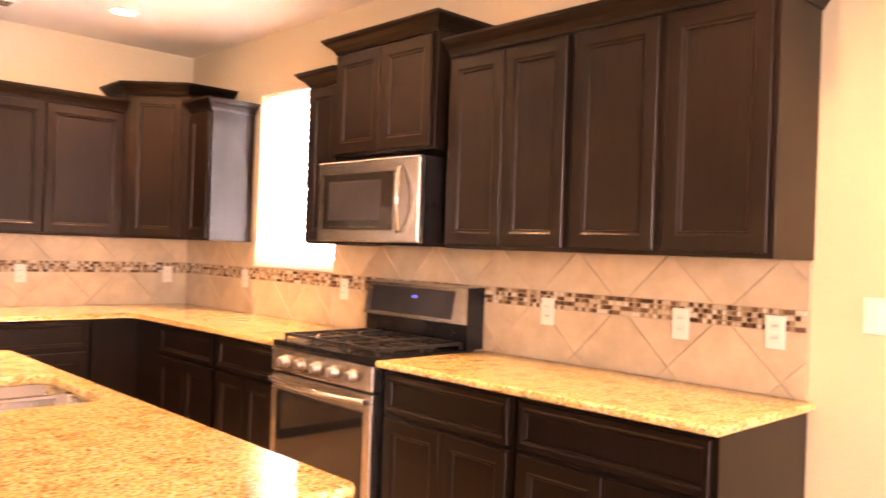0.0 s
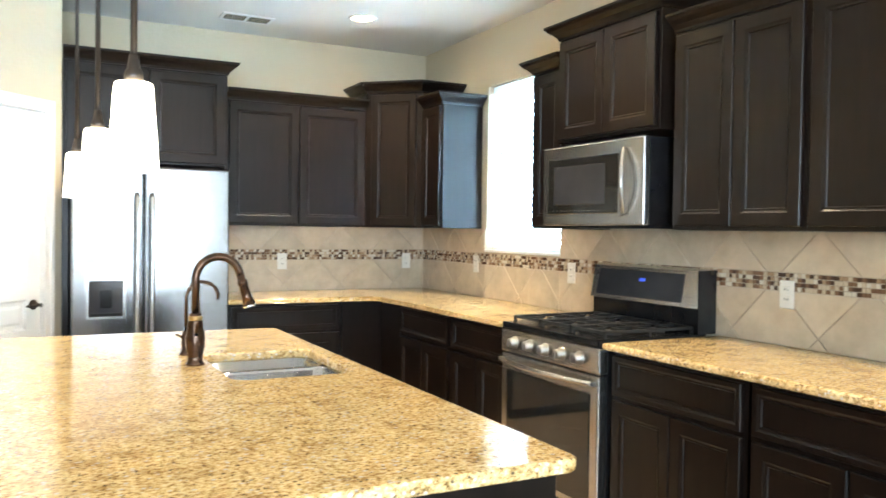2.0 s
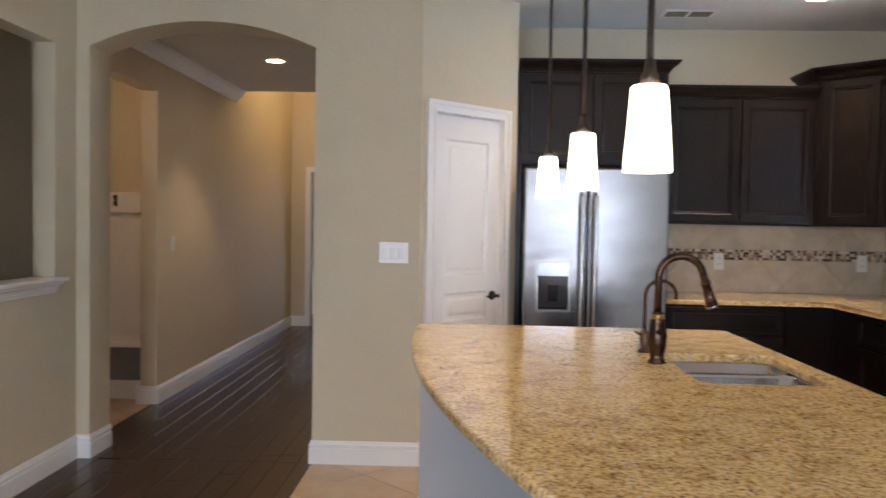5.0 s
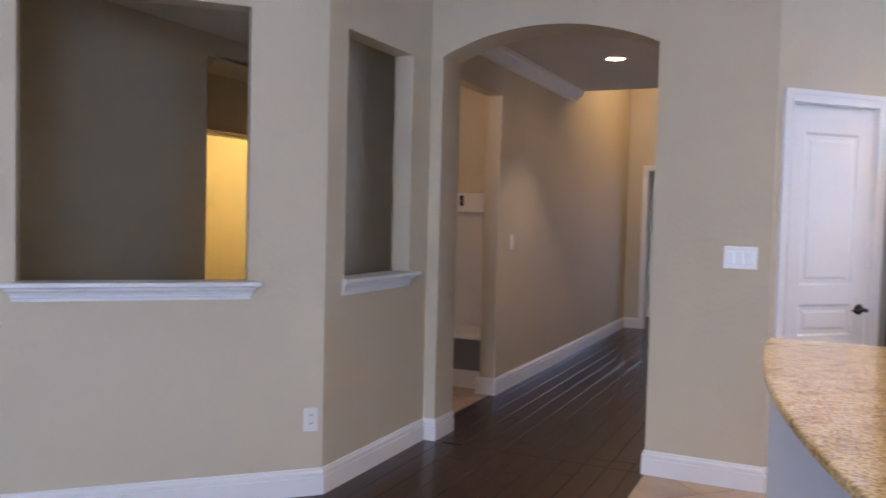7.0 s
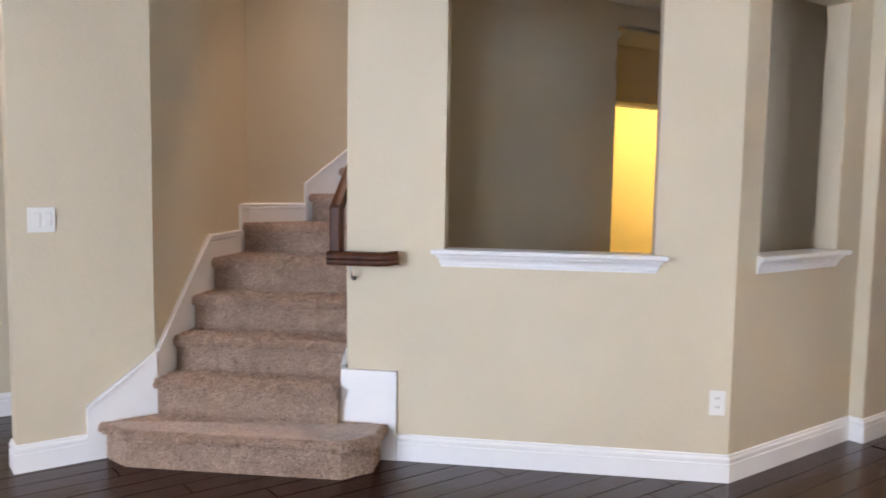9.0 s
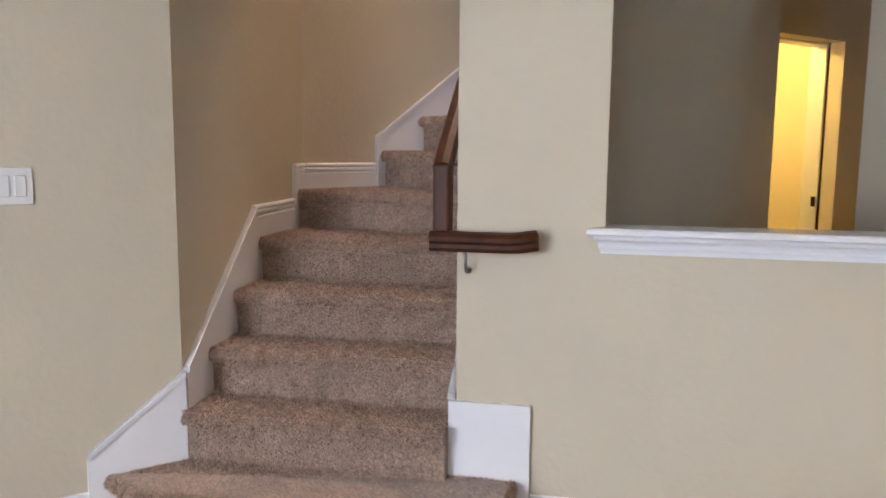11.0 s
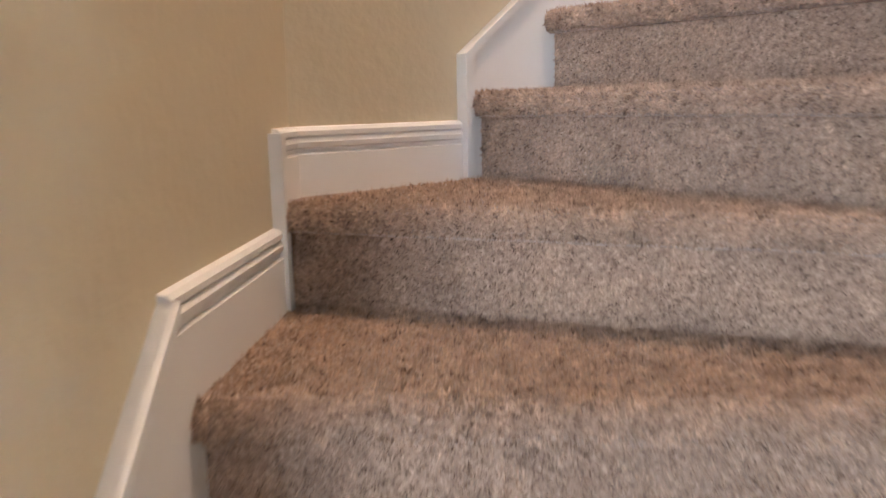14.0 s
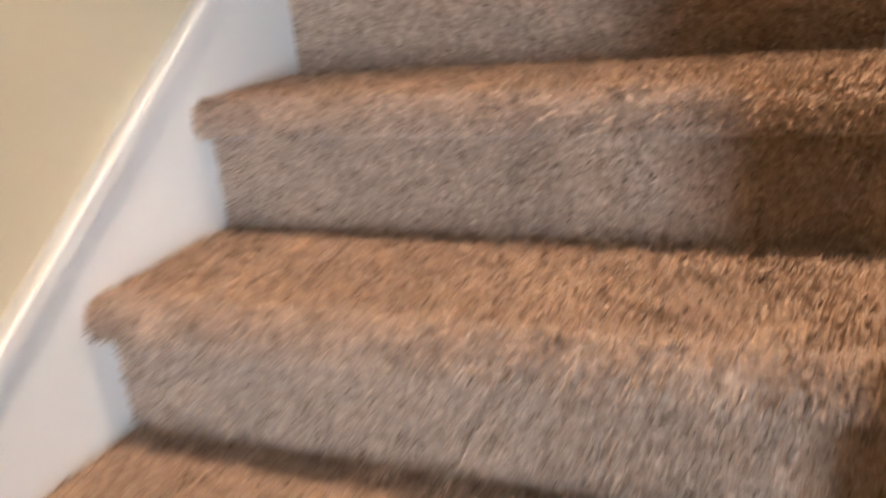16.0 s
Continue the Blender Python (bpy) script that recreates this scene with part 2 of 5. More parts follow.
def mosaic_mat():
    m, t, n, b = nodes_of("mosaic_chip")
    geo = n.new("ShaderNodeNewGeometry")
    r = geo.outputs["Random Per Island"]
    rp = n.new("ShaderNodeValToRGB")
    rp.color_ramp.interpolation = "CONSTANT"
    cols = [(0.0, (0.07, 0.036, 0.02)), (0.25, (0.18, 0.10, 0.055)), (0.45, (0.34, 0.23, 0.14)), (0.62, (0.52, 0.42, 0.30)), (0.82, (0.62, 0.56, 0.45))]
    el = rp.color_ramp.elements
    while len(el) < len(cols):
        el.new(0.5)
    for e, (p, c) in zip(el, cols):
        e.position, e.color = p, (*c, 1)
    t.links.new(r, rp.inputs[0])
    t.links.new(rp.outputs[0], b.inputs["Base Color"])
    b.inputs["Roughness"].default_value = 0.2
    return m


M_CAB, M_GRANITE, M_PLANK, M_CARPET, M_TUFT = cabinet_wood(), granite(), plank_wood(), carpet_mat(), tuft_mat()
M_SPLASH = tile("travertine_tile", (0.44, 0.355, 0.25), (0.60, 0.50, 0.37), 0.38, 9)
M_FTILE = tile("floor_tile", (0.38, 0.275, 0.175), (0.50, 0.385, 0.26), 0.35, 6)
M_MOSAIC, M_GLASS = mosaic_mat(), glass_mat()
M_SHADE = emitter("lit_opal_glass", (1.0, 0.86, 0.62), 7.0)
M_CAN = emitter("lit_lamp_lens", (1.0, 0.88, 0.68), 14.0)
M_SKYGLOW = emitter("bright_overcast_distance", (0.52, 0.76, 1.0), 20.0)
M_YARD = emitter("daylit_yard_distance", (0.85, 0.94, 1.0), 2.0)
M_BLUE = emitter("blue_clock_digits", (0.03, 0.08, 0.6), 0.45)

# ---------------------------------------------------------------- mesh helpers


def thing(name, label, category, m=None, group="", kind=""):
    ob = new(name)
    ob.empty_display_size = 0.1
    if m is not None:
        ob.matrix_world = m
    return tagged(ob, label, category, group, kind)


def mesh_of(name, bm, mat, smooth=False):
    bmesh.ops.recalc_face_normals(bm, faces=bm.faces)
    me = bpy.data.meshes.new(name)
    bm.to_mesh(me)
    bm.free()
    me.materials.append(mat)
    if smooth:
        for p in me.polygons:
            p.use_smooth = True
    return me


def part(name, bm, mat, parent=None, label="", smooth=False):
    ob = new(name, mesh_of(name, bm, mat, smooth))
    if parent is not None:
        ob.parent = parent
    if label:
        ob["label"] = label
    return ob


def solo(name, bm, mat, label, category, m=None, group="", kind="", smooth=False):
    ob = part(name, bm, mat, None, "", smooth)
    if m is not None:
        ob.matrix_world = m
    return tagged(ob, label, category, group, kind)


def box(bm, x0, x1, y0, y1, z0, z1, bevel=0.0, seg=1):
    vs = [bm.verts.new((x, y, z)) for x in (x0, x1) for y in (y0, y1) for z in (z0, z1)]
    fs = [bm.faces.new([vs[i] for i in q]) for q in ((0, 1, 3, 2), (4, 6, 7, 5), (0, 4, 5, 1), (2, 3, 7, 6), (0, 2, 6, 4), (1, 5, 7, 3))]
    if bevel:
        es = list({e for f in fs for e in f.edges})
        bmesh.ops.bevel(bm, geom=es, offset=bevel, segments=seg, affect="EDGES", profile=0.5)
    return bm


def boxes(*dims, bevel=0.0, seg=1):
    bm = bmesh.new()
    for d in dims:
        box(bm, *d, bevel=bevel, seg=seg)
    return bm


def prism(poly, z0, z1, bevel=0.0, seg=2):
    """A flat polygon in x and y, drawn up from z0 to z1."""
    bm = bmesh.new()
    lo = [bm.verts.new((x, y, z0)) for x, y in poly]
    hi = [bm.verts.new((x, y, z1)) for x, y in poly]
    n = len(poly)
    bm.faces.new(lo[::-1])
    bm.faces.new(hi)
    for i in range(n):
        bm.faces.new((lo[i], lo[(i + 1) % n], hi[(i + 1) % n], hi[i]))
    if bevel:
        es = [e for e in bm.edges if abs(e.verts[0].co.z - e.verts[1].co.z) < 1e-6]
        bmesh.ops.bevel(bm, geom=es, offset=bevel, segments=seg, affect="EDGES", profile=0.5)
    return bm


def sweep(path, profile, closed=False, heights=None):
    """A profile of (out, z) carried along a level path of (x, y); out is to the right of the way walked. Corners are mitred."""
    bm = bmesh.new()
    n = len(path)
    rings = []
    for i, p in enumerate(path):
        p = Vector(p)
        a = Vector(path[i - 1]) if (i or closed) else None
        b = Vector(path[(i + 1) % n]) if (i < n - 1 or closed) else None
        d0 = (p - a).normalized() if a is not None else (b - p).normalized()
        d1 = (b - p).normalized() if b is not None else d0
        n0, n1 = Vector((d0.y, -d0.x)), Vector((d1.y, -d1.x))
        mid = (n0 + n1).normalized()
        k = 1 / max(0.3, mid.dot(n0))
        hz = heights[i] if heights else 0.0
        rings.append([bm.verts.new((p.x + mid.x * o * k, p.y + mid.y * o * k, z + hz)) for o, z in profile])
    m = len(profile)
    for i in range(n if closed else n - 1):
        r0, r1 = rings[i], rings[(i + 1) % n]
        for j in range(m):
            bm.faces.new((r0[j], r1[j], r1[(j + 1) % m], r0[(j + 1) % m]))
    if not closed:
        bm.faces.new(rings[0][::-1])
        bm.faces.new(rings[-1])
    return bm


def tube(points, radii, sides=14, cap=True):
    """A round bar through points in space."""
    bm = bmesh.new()
    rings = []
    n = len(points)
    for i, p in enumerate(points):
        p = Vector(p)
        d = (Vector(points[min(i + 1, n - 1)]) - Vector(points[max(i - 1, 0)])).normalized()
        u = d.cross(Vector((0, 1, 0)) if abs(d.y) < 0.9 else Vector((1, 0, 0))).normalized()
        w = d.cross(u)
        r = radii[i] if isinstance(radii, (list, tuple)) else radii
        rings.append([bm.verts.new(p + (u * math.cos(2 * math.pi * k / sides) + w * math.sin(2 * math.pi * k / sides)) * r) for k in range(sides)])
    for a, b in zip(rings, rings[1:]):
        for k in range(sides):
            bm.faces.new((a[k], a[(k + 1) % sides], b[(k + 1) % sides], b[k]))
    if cap:
        bm.faces.new(rings[0][::-1])
        bm.faces.new(rings[-1])
    return bm


def lathe(profile, sides=24, at=(0, 0, 0), axis="z"):
    """A turned shape from (radius, height) pairs."""
    bm = bmesh.new()
    rings = []
    for r, z in profile:
        ring = []
        for k in range(sides):
            c, s = r * math.cos(2 * math.pi * k / sides), r * math.sin(2 * math.pi * k / sides)
            v = {"z": (c, s, z), "y": (c, z, s), "x": (z, c, s)}[axis]
            ring.append(bm.verts.new((v[0] + at[0], v[1] + at[1], v[2] + at[2])))
        rings.append(ring)
    for a, b in zip(rings, rings[1:]):
        for k in range(sides):
            bm.faces.new((a[k], a[(k + 1) % sides], b[(k + 1) % sides], b[k]))
    for ring in (rings[0], rings[-1]):
        bm.faces.new(ring)
    return bm


def join(*bms):
    out = bmesh.new()
    for b in bms:
        me = bpy.data.meshes.new("tmp")
        b.to_mesh(me)
        b.free()
        out.from_mesh(me)
        bpy.data.meshes.remove(me)
    return out


def wall_panel(p0, p1, thick, z0, z1, holes=()):
    """An upright wall from p0 to p1, its seen face on that line, its body to the left of the way, with holes (s0, s1, z0, z1) cut through."""
    p0, p1 = Vector(p0), Vector(p1)
    d = (p1 - p0)
    length = d.length
    d.normalize()
    nrm = Vector((-d.y, d.x)) * thick
    ss = sorted({0.0, length, *[v for h in holes for v in h[:2]]})
    zs = sorted({z0, z1, *[min(max(v, z0), z1) for h in holes for v in h[2:]]})
    bm = bmesh.new()
    pts = {}

    def vert(i, j, side):
        key = (i, j, side)
        if key not in pts:
            q = p0 + d * ss[i] + nrm * side
            pts[key] = bm.verts.new((q.x, q.y, zs[j]))
        return pts[key]

    def solid(i, j):
        if not (0 <= i < len(ss) - 1 and 0 <= j < len(zs) - 1):
            return False
        s, z = (ss[i] + ss[i + 1]) / 2, (zs[j] + zs[j + 1]) / 2
        return not any(h[0] < s < h[1] and h[2] < z < h[3] for h in holes)

    for i in range(len(ss) - 1):
        for j in range(len(zs) - 1):
            if not solid(i, j):
                continue
            for side in (0, 1):
                bm.faces.new([vert(a, b, side) for a, b in ((i, j), (i + 1, j), (i + 1, j + 1), (i, j + 1))])
            for (di, dj), (a, b) in {(-1, 0): ((i, j), (i, j + 1)), (1, 0): ((i + 1, j), (i + 1, j + 1)), (0, -1): ((i, j), (i + 1, j)), (0, 1): ((i, j + 1), (i + 1, j + 1))}.items():
                if not solid(i + di, j + dj):
                    bm.faces.new((vert(*a, 0), vert(*b, 0), vert(*b, 1), vert(*a, 1)))
    return bm


def structure(name, bm, mat, label="", category="", smooth=False):
    return solo(name, bm, mat, label or name.replace("_", " "), category or "wall", kind="structure", smooth=smooth)


BASE = [(0, 0), (0.016, 0), (0.016, 0.086), (0.011, 0.089), (0.011, 0.095), (0.015, 0.098), (0.015, 0.110), (0.009, 0.118), (0.008, 0.127), (0, 0.130)]
S = math.sqrt(0.5)


def dg(v, w):
    """From along and across the diagonal wall to x and y."""
    return ((v + w) * S, (v - w) * S)

# ---------------------------------------------------------------- setting
XR, YB, XN, YA, WD = 2.715, 5.582, -2.36, 4.40, -4.0
VB, VV, XL, XF = -2.105, -1.143, -5.115, -4.245
XA = -4.27
YN, XD, D0, D1, DH = 4.445, -4.70, 4.94, 5.87, 1.995
CA, CL = (XA, VB / S - XA), (XL, VB / S - XL)
CF, JB = (XF, VV / S - XF), dg(VV, WD)
CN = (XN, XN - WD / S)
CO, CP = (-0.43, YA), (0.13, YA + 0.56)
T = 0.12
HI = 4.6

structure("wall_east", wall_panel((XR, YB), (XR, -3.5), 0.2, 0, CEIL, [(YB - 4.60, YB - 3.74, 1.22, 2.33)]), M_WALL, "beige painted kitchen wall with a window")
structure("wall_north", wall_panel((CP[0], YB), (XR + 0.2, YB), 0.2, 0, CEIL), M_WALL, "beige painted wall behind the refrigerator")
structure("wall_south", wall_panel((XR + 0.2, -3.5), (-6.5, -3.5), 0.2, 0, CEIL, [(0.565, 2.065, 0.5, 2.4), (3.465, 4.865, 0.5, 2.4)]), M_WALL, "beige living room wall with a wide window")
structure("wall_west", wall_panel((-4.27, -3.5), (-4.27, -0.6), T, 0, CEIL), M_WALL, "beige painted living room wall")
structure("wall_stair_stub", wall_panel((XA, 0.672), CA, T, 0, HI), M_WALL, "beige wall stub beside the stairs")
structure("wall_side_room", wall_panel((-5.27, -3.5), (-5.27, 2.2), T, 0, CEIL), M_WALL, "beige wall of the side passage")
structure("wall_stair_lower", wall_panel(CA, CL, T, 0, HI), M_WALL, "beige wall along the lower stairs")
structure("wall_stair_header", wall_panel(JB, CA, T, CEIL, HI), M_WALL, "beige wall over the stair opening")
structure("wall_stair_upper", wall_panel(CL, (XL, 4.95), T, 0, HI), M_WALL, "beige wall along the upper stairs")
structure("wall_stair_top", join(wall_panel((XL, 4.95), (XL, 5.9), T, 2.62, HI), wall_panel((XL, 5.9), (XF, 5.9), T, 2.62, HI)), M_WALL, "beige walls at the stair head")
structure("wall_stair_inner", join(wall_panel((XF, 6.6), CF, T, 0, HI, [(0, 6.6 - YN, 0, 2.44)]), wall_panel(CF, dg(VV, WD - T - 0.002), T, 0, HI)), M_WALL, "beige wall with the handrail")


def rounded_corner(bm, at, r=0.032):
    """A drywall bullnose along the upright edge at one corner."""
    es = [e for e in bm.edges if all(abs(v.co.x - at[0]) < 1e-3 and abs(v.co.y - at[1]) < 1e-3 for v in e.verts)]
    bmesh.ops.bevel(bm, geom=es, offset=r, segments=6, affect="EDGES", profile=0.5)
    return bm


structure("wall_diagonal", rounded_corner(wall_panel(JB, CN, T, 0, CEIL, [(-0.668 - VV, 0.30 - VV, 1.03, 2.305)]), JB), M_WALL, "beige diagonal wall with a pass-through opening")
structure("wall_narrow", wall_panel(CN, (XN, YA), T, 0, CEIL, [(3.465 - CN[1], 4.165 - CN[1], 1.03, 2.28)]), M_WALL, "beige wall with a narrow opening")
structure("wall_pantry", wall_panel(CO, CP, T, 0, CEIL, [(0.098, 0.658, 0, 1.985)]), M_WALL, "beige angled wall with the pantry door")
structure("wall_pantry_return", wall_panel(CP, (CP[0], YB), T, 0, CEIL), M_WALL, "beige return wall beside the refrigerator")


def arch_wall():
    x0, x1, a0, a1, zs, rise = XN - T, CO[0], -2.285, -1.02, 2.315, 0.14
    half = (a1 - a0) / 2
    rad = (half * half + rise * rise) / (2 * rise)
    mid, zc = (a0 + a1) / 2, zs + rise - rad
    arc = []
    for i in range(25):
        x = a0 + (a1 - a0) * i / 24
        arc.append((x, zc + math.sqrt(rad * rad - (x - mid) ** 2)))
    poly = [(x0, 0), (a0, 0), *arc, (a1, 0), (x1, 0), (x1, CEIL), (x0, CEIL)]
    bm = prism(poly, 0, 0.26)
    bmesh.ops.transform(bm, matrix=Matrix(((1, 0, 0, 0), (0, 0, 1, YA), (0, 1, 0, 0), (0, 0, 0, 1))), verts=bm.verts)
    return bm


structure("wall_arch", arch_wall(), M_WALL, "beige wall with an arched hall opening")
structure("wall_hall_left", wall_panel((-2.42, YA + 0.26), (-2.42, 10.2), T, 0, 3.7, [(0.02, 1.07, 0, 2.28)]), M_WALL, "beige hall wall with a bench niche")
structure("wall_hall_end", wall_panel((-2.42, 10.2), (-0.9, 10.2), T, 0, 3.7, [(0.25, 1.42, 0, 1.98)]), M_WALL, "beige wall at the hall end")
structure("wall_hall_right", wall_panel((-0.9, 10.2), (-0.9, YA + 0.26), T, 0, 3.7), M_WALL, "beige right wall of the hall")
structure("wall_end_room", join(wall_panel((-2.9, 11.5), (-0.5, 11.5), 0.1, 0, 2.6, [(1.5, 2.26, 0.25, 2.15)]), boxes((-3.0, -2.9, 10.32, 11.6, 0, 2.6), (-0.5, -0.4, 10.32, 11.6, 0, 2.6), (-3.0, -0.4, 10.32, 11.6, 2.6, 2.7))), M_WALL, "room behind the hall door with an unseen window")
structure("wall_niche", boxes((-3.6, -3.5, YA + 0.26, 6.4, 0, 2.6), (-3.5, -2.57, 6.3, 6.4, 0, 2.6), (-3.5, -2.57, YA + 0.20, YA + 0.26, 0, 2.6)), M_WALL, "beige walls of the bench niche")
structure("wall_nook_north", wall_panel((XD, 6.6), (-3.7, 6.6), T, 0, 2.6), M_WALL, "far wall of the dim study")
structure("wall_nook_east", wall_panel((-3.7, 6.6), (-3.7, 4.55), 0.08, 0, 2.6), M_WALL, "side wall of the dim study")
structure("wall_nook_inner", wall_panel((-3.62, 4.55), (XN - T, 4.55), 0.03, 0, 2.6), M_WALL, "inner wall of the dim study")
structure("wall_nook_return", boxes((XD - T, XF + T - 0.002, YN - 0.115, YN, 0, 2.27)), M_WALL, "wall end beside the closet recess")
structure("wall_nook_west", wall_panel((XD, 6.6), (XD, YN + 0.002), T, 0, 2.43, [(6.6 - D1, 6.6 - D0, 0, DH)]), M_WALL, "recessed wall with the lit closet doorway")
structure("wall_closet", boxes((-6.3, -6.2, 4.97, 6.7, 0, 2.4), (-6.2, XD - T - 0.002, 6.6, 6.7, 0, 2.4), (-6.2, XD - T - 0.002, 4.97, 5.03, 0, 2.4)), M_WALL, "walls of the lit closet")
structure("wall_side_close", boxes((-6.6, -6.5, -3.5, 2.3, 0, CEIL)), M_WALL, "outer wall of the side passage")

# ceilings
LIV = [(XR + 0.2, YB + 0.2), (XR + 0.2, -3.7), (-6.6, -3.7), (-6.6, 2.3), (-5.27, 2.28), (-4.36, 1.37), CA, JB, CN, (XN, YA + 0.01), (-0.9, YA + 0.01), (-0.9, YB + 0.2)]
structure("ceiling_main", prism(LIV[::-1], CEIL, CEIL + 0.12), M_CEIL, "white textured ceiling", "ceiling")
structure("ceiling_hall", boxes((-3.6, -0.78, YA + 0.26, 7.7, 2.60, 2.8)), M_CEIL, "white hall ceiling", "ceiling")
structure("ceiling_foyer", boxes((-2.57, -0.78, 7.7, 10.32, 3.7, 3.8), (-2.57, -0.78, 7.6, 7.7, 2.8, 3.8)), M_CEIL, "white raised foyer ceiling", "ceiling")
structure("ceiling_niche", boxes((-3.6, -2.57, YA + 0.26, 6.4, 2.45, 2.55)), M_CEIL, "white niche ceiling", "ceiling")
NOOK = [dg(VV + 0.06, WD - 0.06), (XF + 0.06, CF[1]), (XF + 0.06, 6.66), (-3.66, 6.66), (-3.66, 4.57), (XN - 0.06, 4.57), (XN - 0.06, CN[1])]
structure("ceiling_nook", prism(NOOK[::-1], 2.6, 2.68), M_CEIL, "white study ceiling in shade", "ceiling")
structure("ceiling_closet", boxes((-6.3, XF + T, 4.57, 6.7, 2.435, 2.46)), M_CEIL, "white closet ceiling", "ceiling")
structure("ceiling_stairs", prism([(-4.2, 1.2), (-3.5, 2.1), (-4.1, 2.7), (-4.1, 6.0), (-5.3, 6.0), (-5.3, 2.1)], HI, HI + 0.1), M_CEIL, "white stairwell ceiling", "ceiling")
structure("landing_floor", boxes((XL, XF, 5.07, 5.9, 2.62, 2.9)), M_CARPET, "carpeted upper landing", "floor")
structure("subfloor", boxes((-7, 3.2, -3.9, 12, -0.2, -0.02)), M_GROUT, "floor base under planks and tiles", "floor")

# baseboards
BB = [
    [(XN - 0.0, YA), (-2.285, YA), (-2.285, YA + 0.26)],
    [dg(-0.885, WD), CN, (XN, YA)],
    [(-1.02, YA + 0.26), (-1.02, YA), CO, dg((CO[0] + CO[1]) * S + 0.03, (CO[0] - CO[1]) * S)],
    [(XA - T, 0.672), (XA, 0.672), (XA, 0.975)],
    [(-2.57, 5.73), (-2.42, 5.73), (-2.42, 10.2), (-2.22, 10.2)],
    [(-0.9, 10.2), (-0.9, YA + 0.26)],
    [(-5.27, -1.5), (-5.27, 1.9)],
    [(XR, 1.04), (XR, -3.5), (-4.27, -3.5), (-4.27, -0.6)],
]
for path in BB:
    structure("baseboard", sweep(path, BASE), M_WHITE, "white moulded baseboard along the wall", "baseboard")
CROWN = [(0, 0), (0.012, 0), (0.02, 0.02), (0.045, 0.04), (0.075, 0.065), (0.085, 0.085), (0.095, 0.09), (0.095, 0.105), (0, 0.105)]
structure("crown_molding", sweep([(-2.42, YA + 0.30), (-2.42, 7.7)], [(o, z + 2.60 - 0.106) for o, z in CROWN]), M_WHITE, "white crown molding of the hall", "trim")


def sill(name, p0, p1, z):
    """A moulded stool with an apron under it, its ends mitred back to the wall."""
    prof = [(0, -0.074), (0.009, -0.074), (0.011, -0.060), (0.017, -0.057), (0.018, -0.048), (0.024, -0.036), (0.036, -0.026), (0.038, -0.016), (0.056, -0.014), (0.064, -0.008), (0.064, 0.004), (0.058, 0.010), (0, 0.010)]
    p0, p1 = Vector(p0), Vector(p1)
    d = (p1 - p0).normalized()
    n = Vector((d.y, -d.x))
    bm = sweep([tuple(p0), tuple(p1)], [(o, zz + z) for o, zz in prof])
    e0, e1 = p0 + d * 0.055, p1 - d * 0.055
    for v in bm.verts:
        s, o = (Vector(v.co.xy) - p0).dot(d), (Vector(v.co.xy) - p0).dot(n)
        k = (0.064 - o) * 0.8
        q = p0 + n * o + d * (k if s < (p1 - p0).length / 2 else (p1 - p0).length - k)
        v.co.x, v.co.y = q.x, q.y
    lo = prism([tuple(e0 - n * T), tuple(e1 - n * T), tuple(e1 + n * 0.001), tuple(e0 + n * 0.001)], z - 0.005, z + 0.008)
    return solo(name, join(bm, lo), M_WHITE, "white moulded sill under the wall opening", "sill", kind="structure")


sill("window_sill_1", dg(-0.725, WD), dg(0.355, WD), 1.03)
sill("window_sill_2", (XN, 3.40), (XN, 4.20), 1.03)

# pantry door
dm = Matrix.Translation((CO[0], CO[1], 0)) @ pose(0, 0, 0, 0, 0, 45)
pd = thing("door_1", "white three-panel pantry door, closed, with dark bronze lever", "door", dm, kind="structure")


def panel_door(x0, x1, z0, z1, y, panels):
    """A moulded door leaf facing -y: raised edges round sunken fields with raised centres."""
    xs = [x0, x0 + 0.095, x1 - 0.095, x1]
    bm = bmesh.new()
    box(bm, x0, x1, y + 0.012, y + 0.035, z0, z1)
    edges = [z0] + [v for p in panels for v in p] + [z1]
    box(bm, x0, xs[1], y, y + 0.012, z0, z1)
    box(bm, xs[2], x1, y, y + 0.012, z0, z1)
    for a, b in zip(edges[::2], edges[1::2]):
        box(bm, xs[1], xs[2], y, y + 0.012, a, b)
    for a, b in panels:
        vs = []
        for inset, yy in ((0, 0.0), (0.012, 0.010), (0.03, 0.010), (0.045, 0.004)):
            vs.append([bm.verts.new((px, y + yy, pz)) for px, pz in ((xs[1] + inset, a + inset), (xs[2] - inset, a + inset), (xs[2] - inset, b - inset), (xs[1] + inset, b - inset))])
        for r0, r1 in zip(vs, vs[1:]):
            for k in range(4):
                bm.faces.new((r0[k], r0[(k + 1) % 4], r1[(k + 1) % 4], r1[k]))
        bm.faces.new(vs[-1])
    return bm


leaf = part("door_leaf", panel_door(0.105, 0.651, 0.008, 1.978, 0.012, [(0.20, 0.69), (0.79, 0.955), (1.055, 1.84)]), M_WHITE, pd)


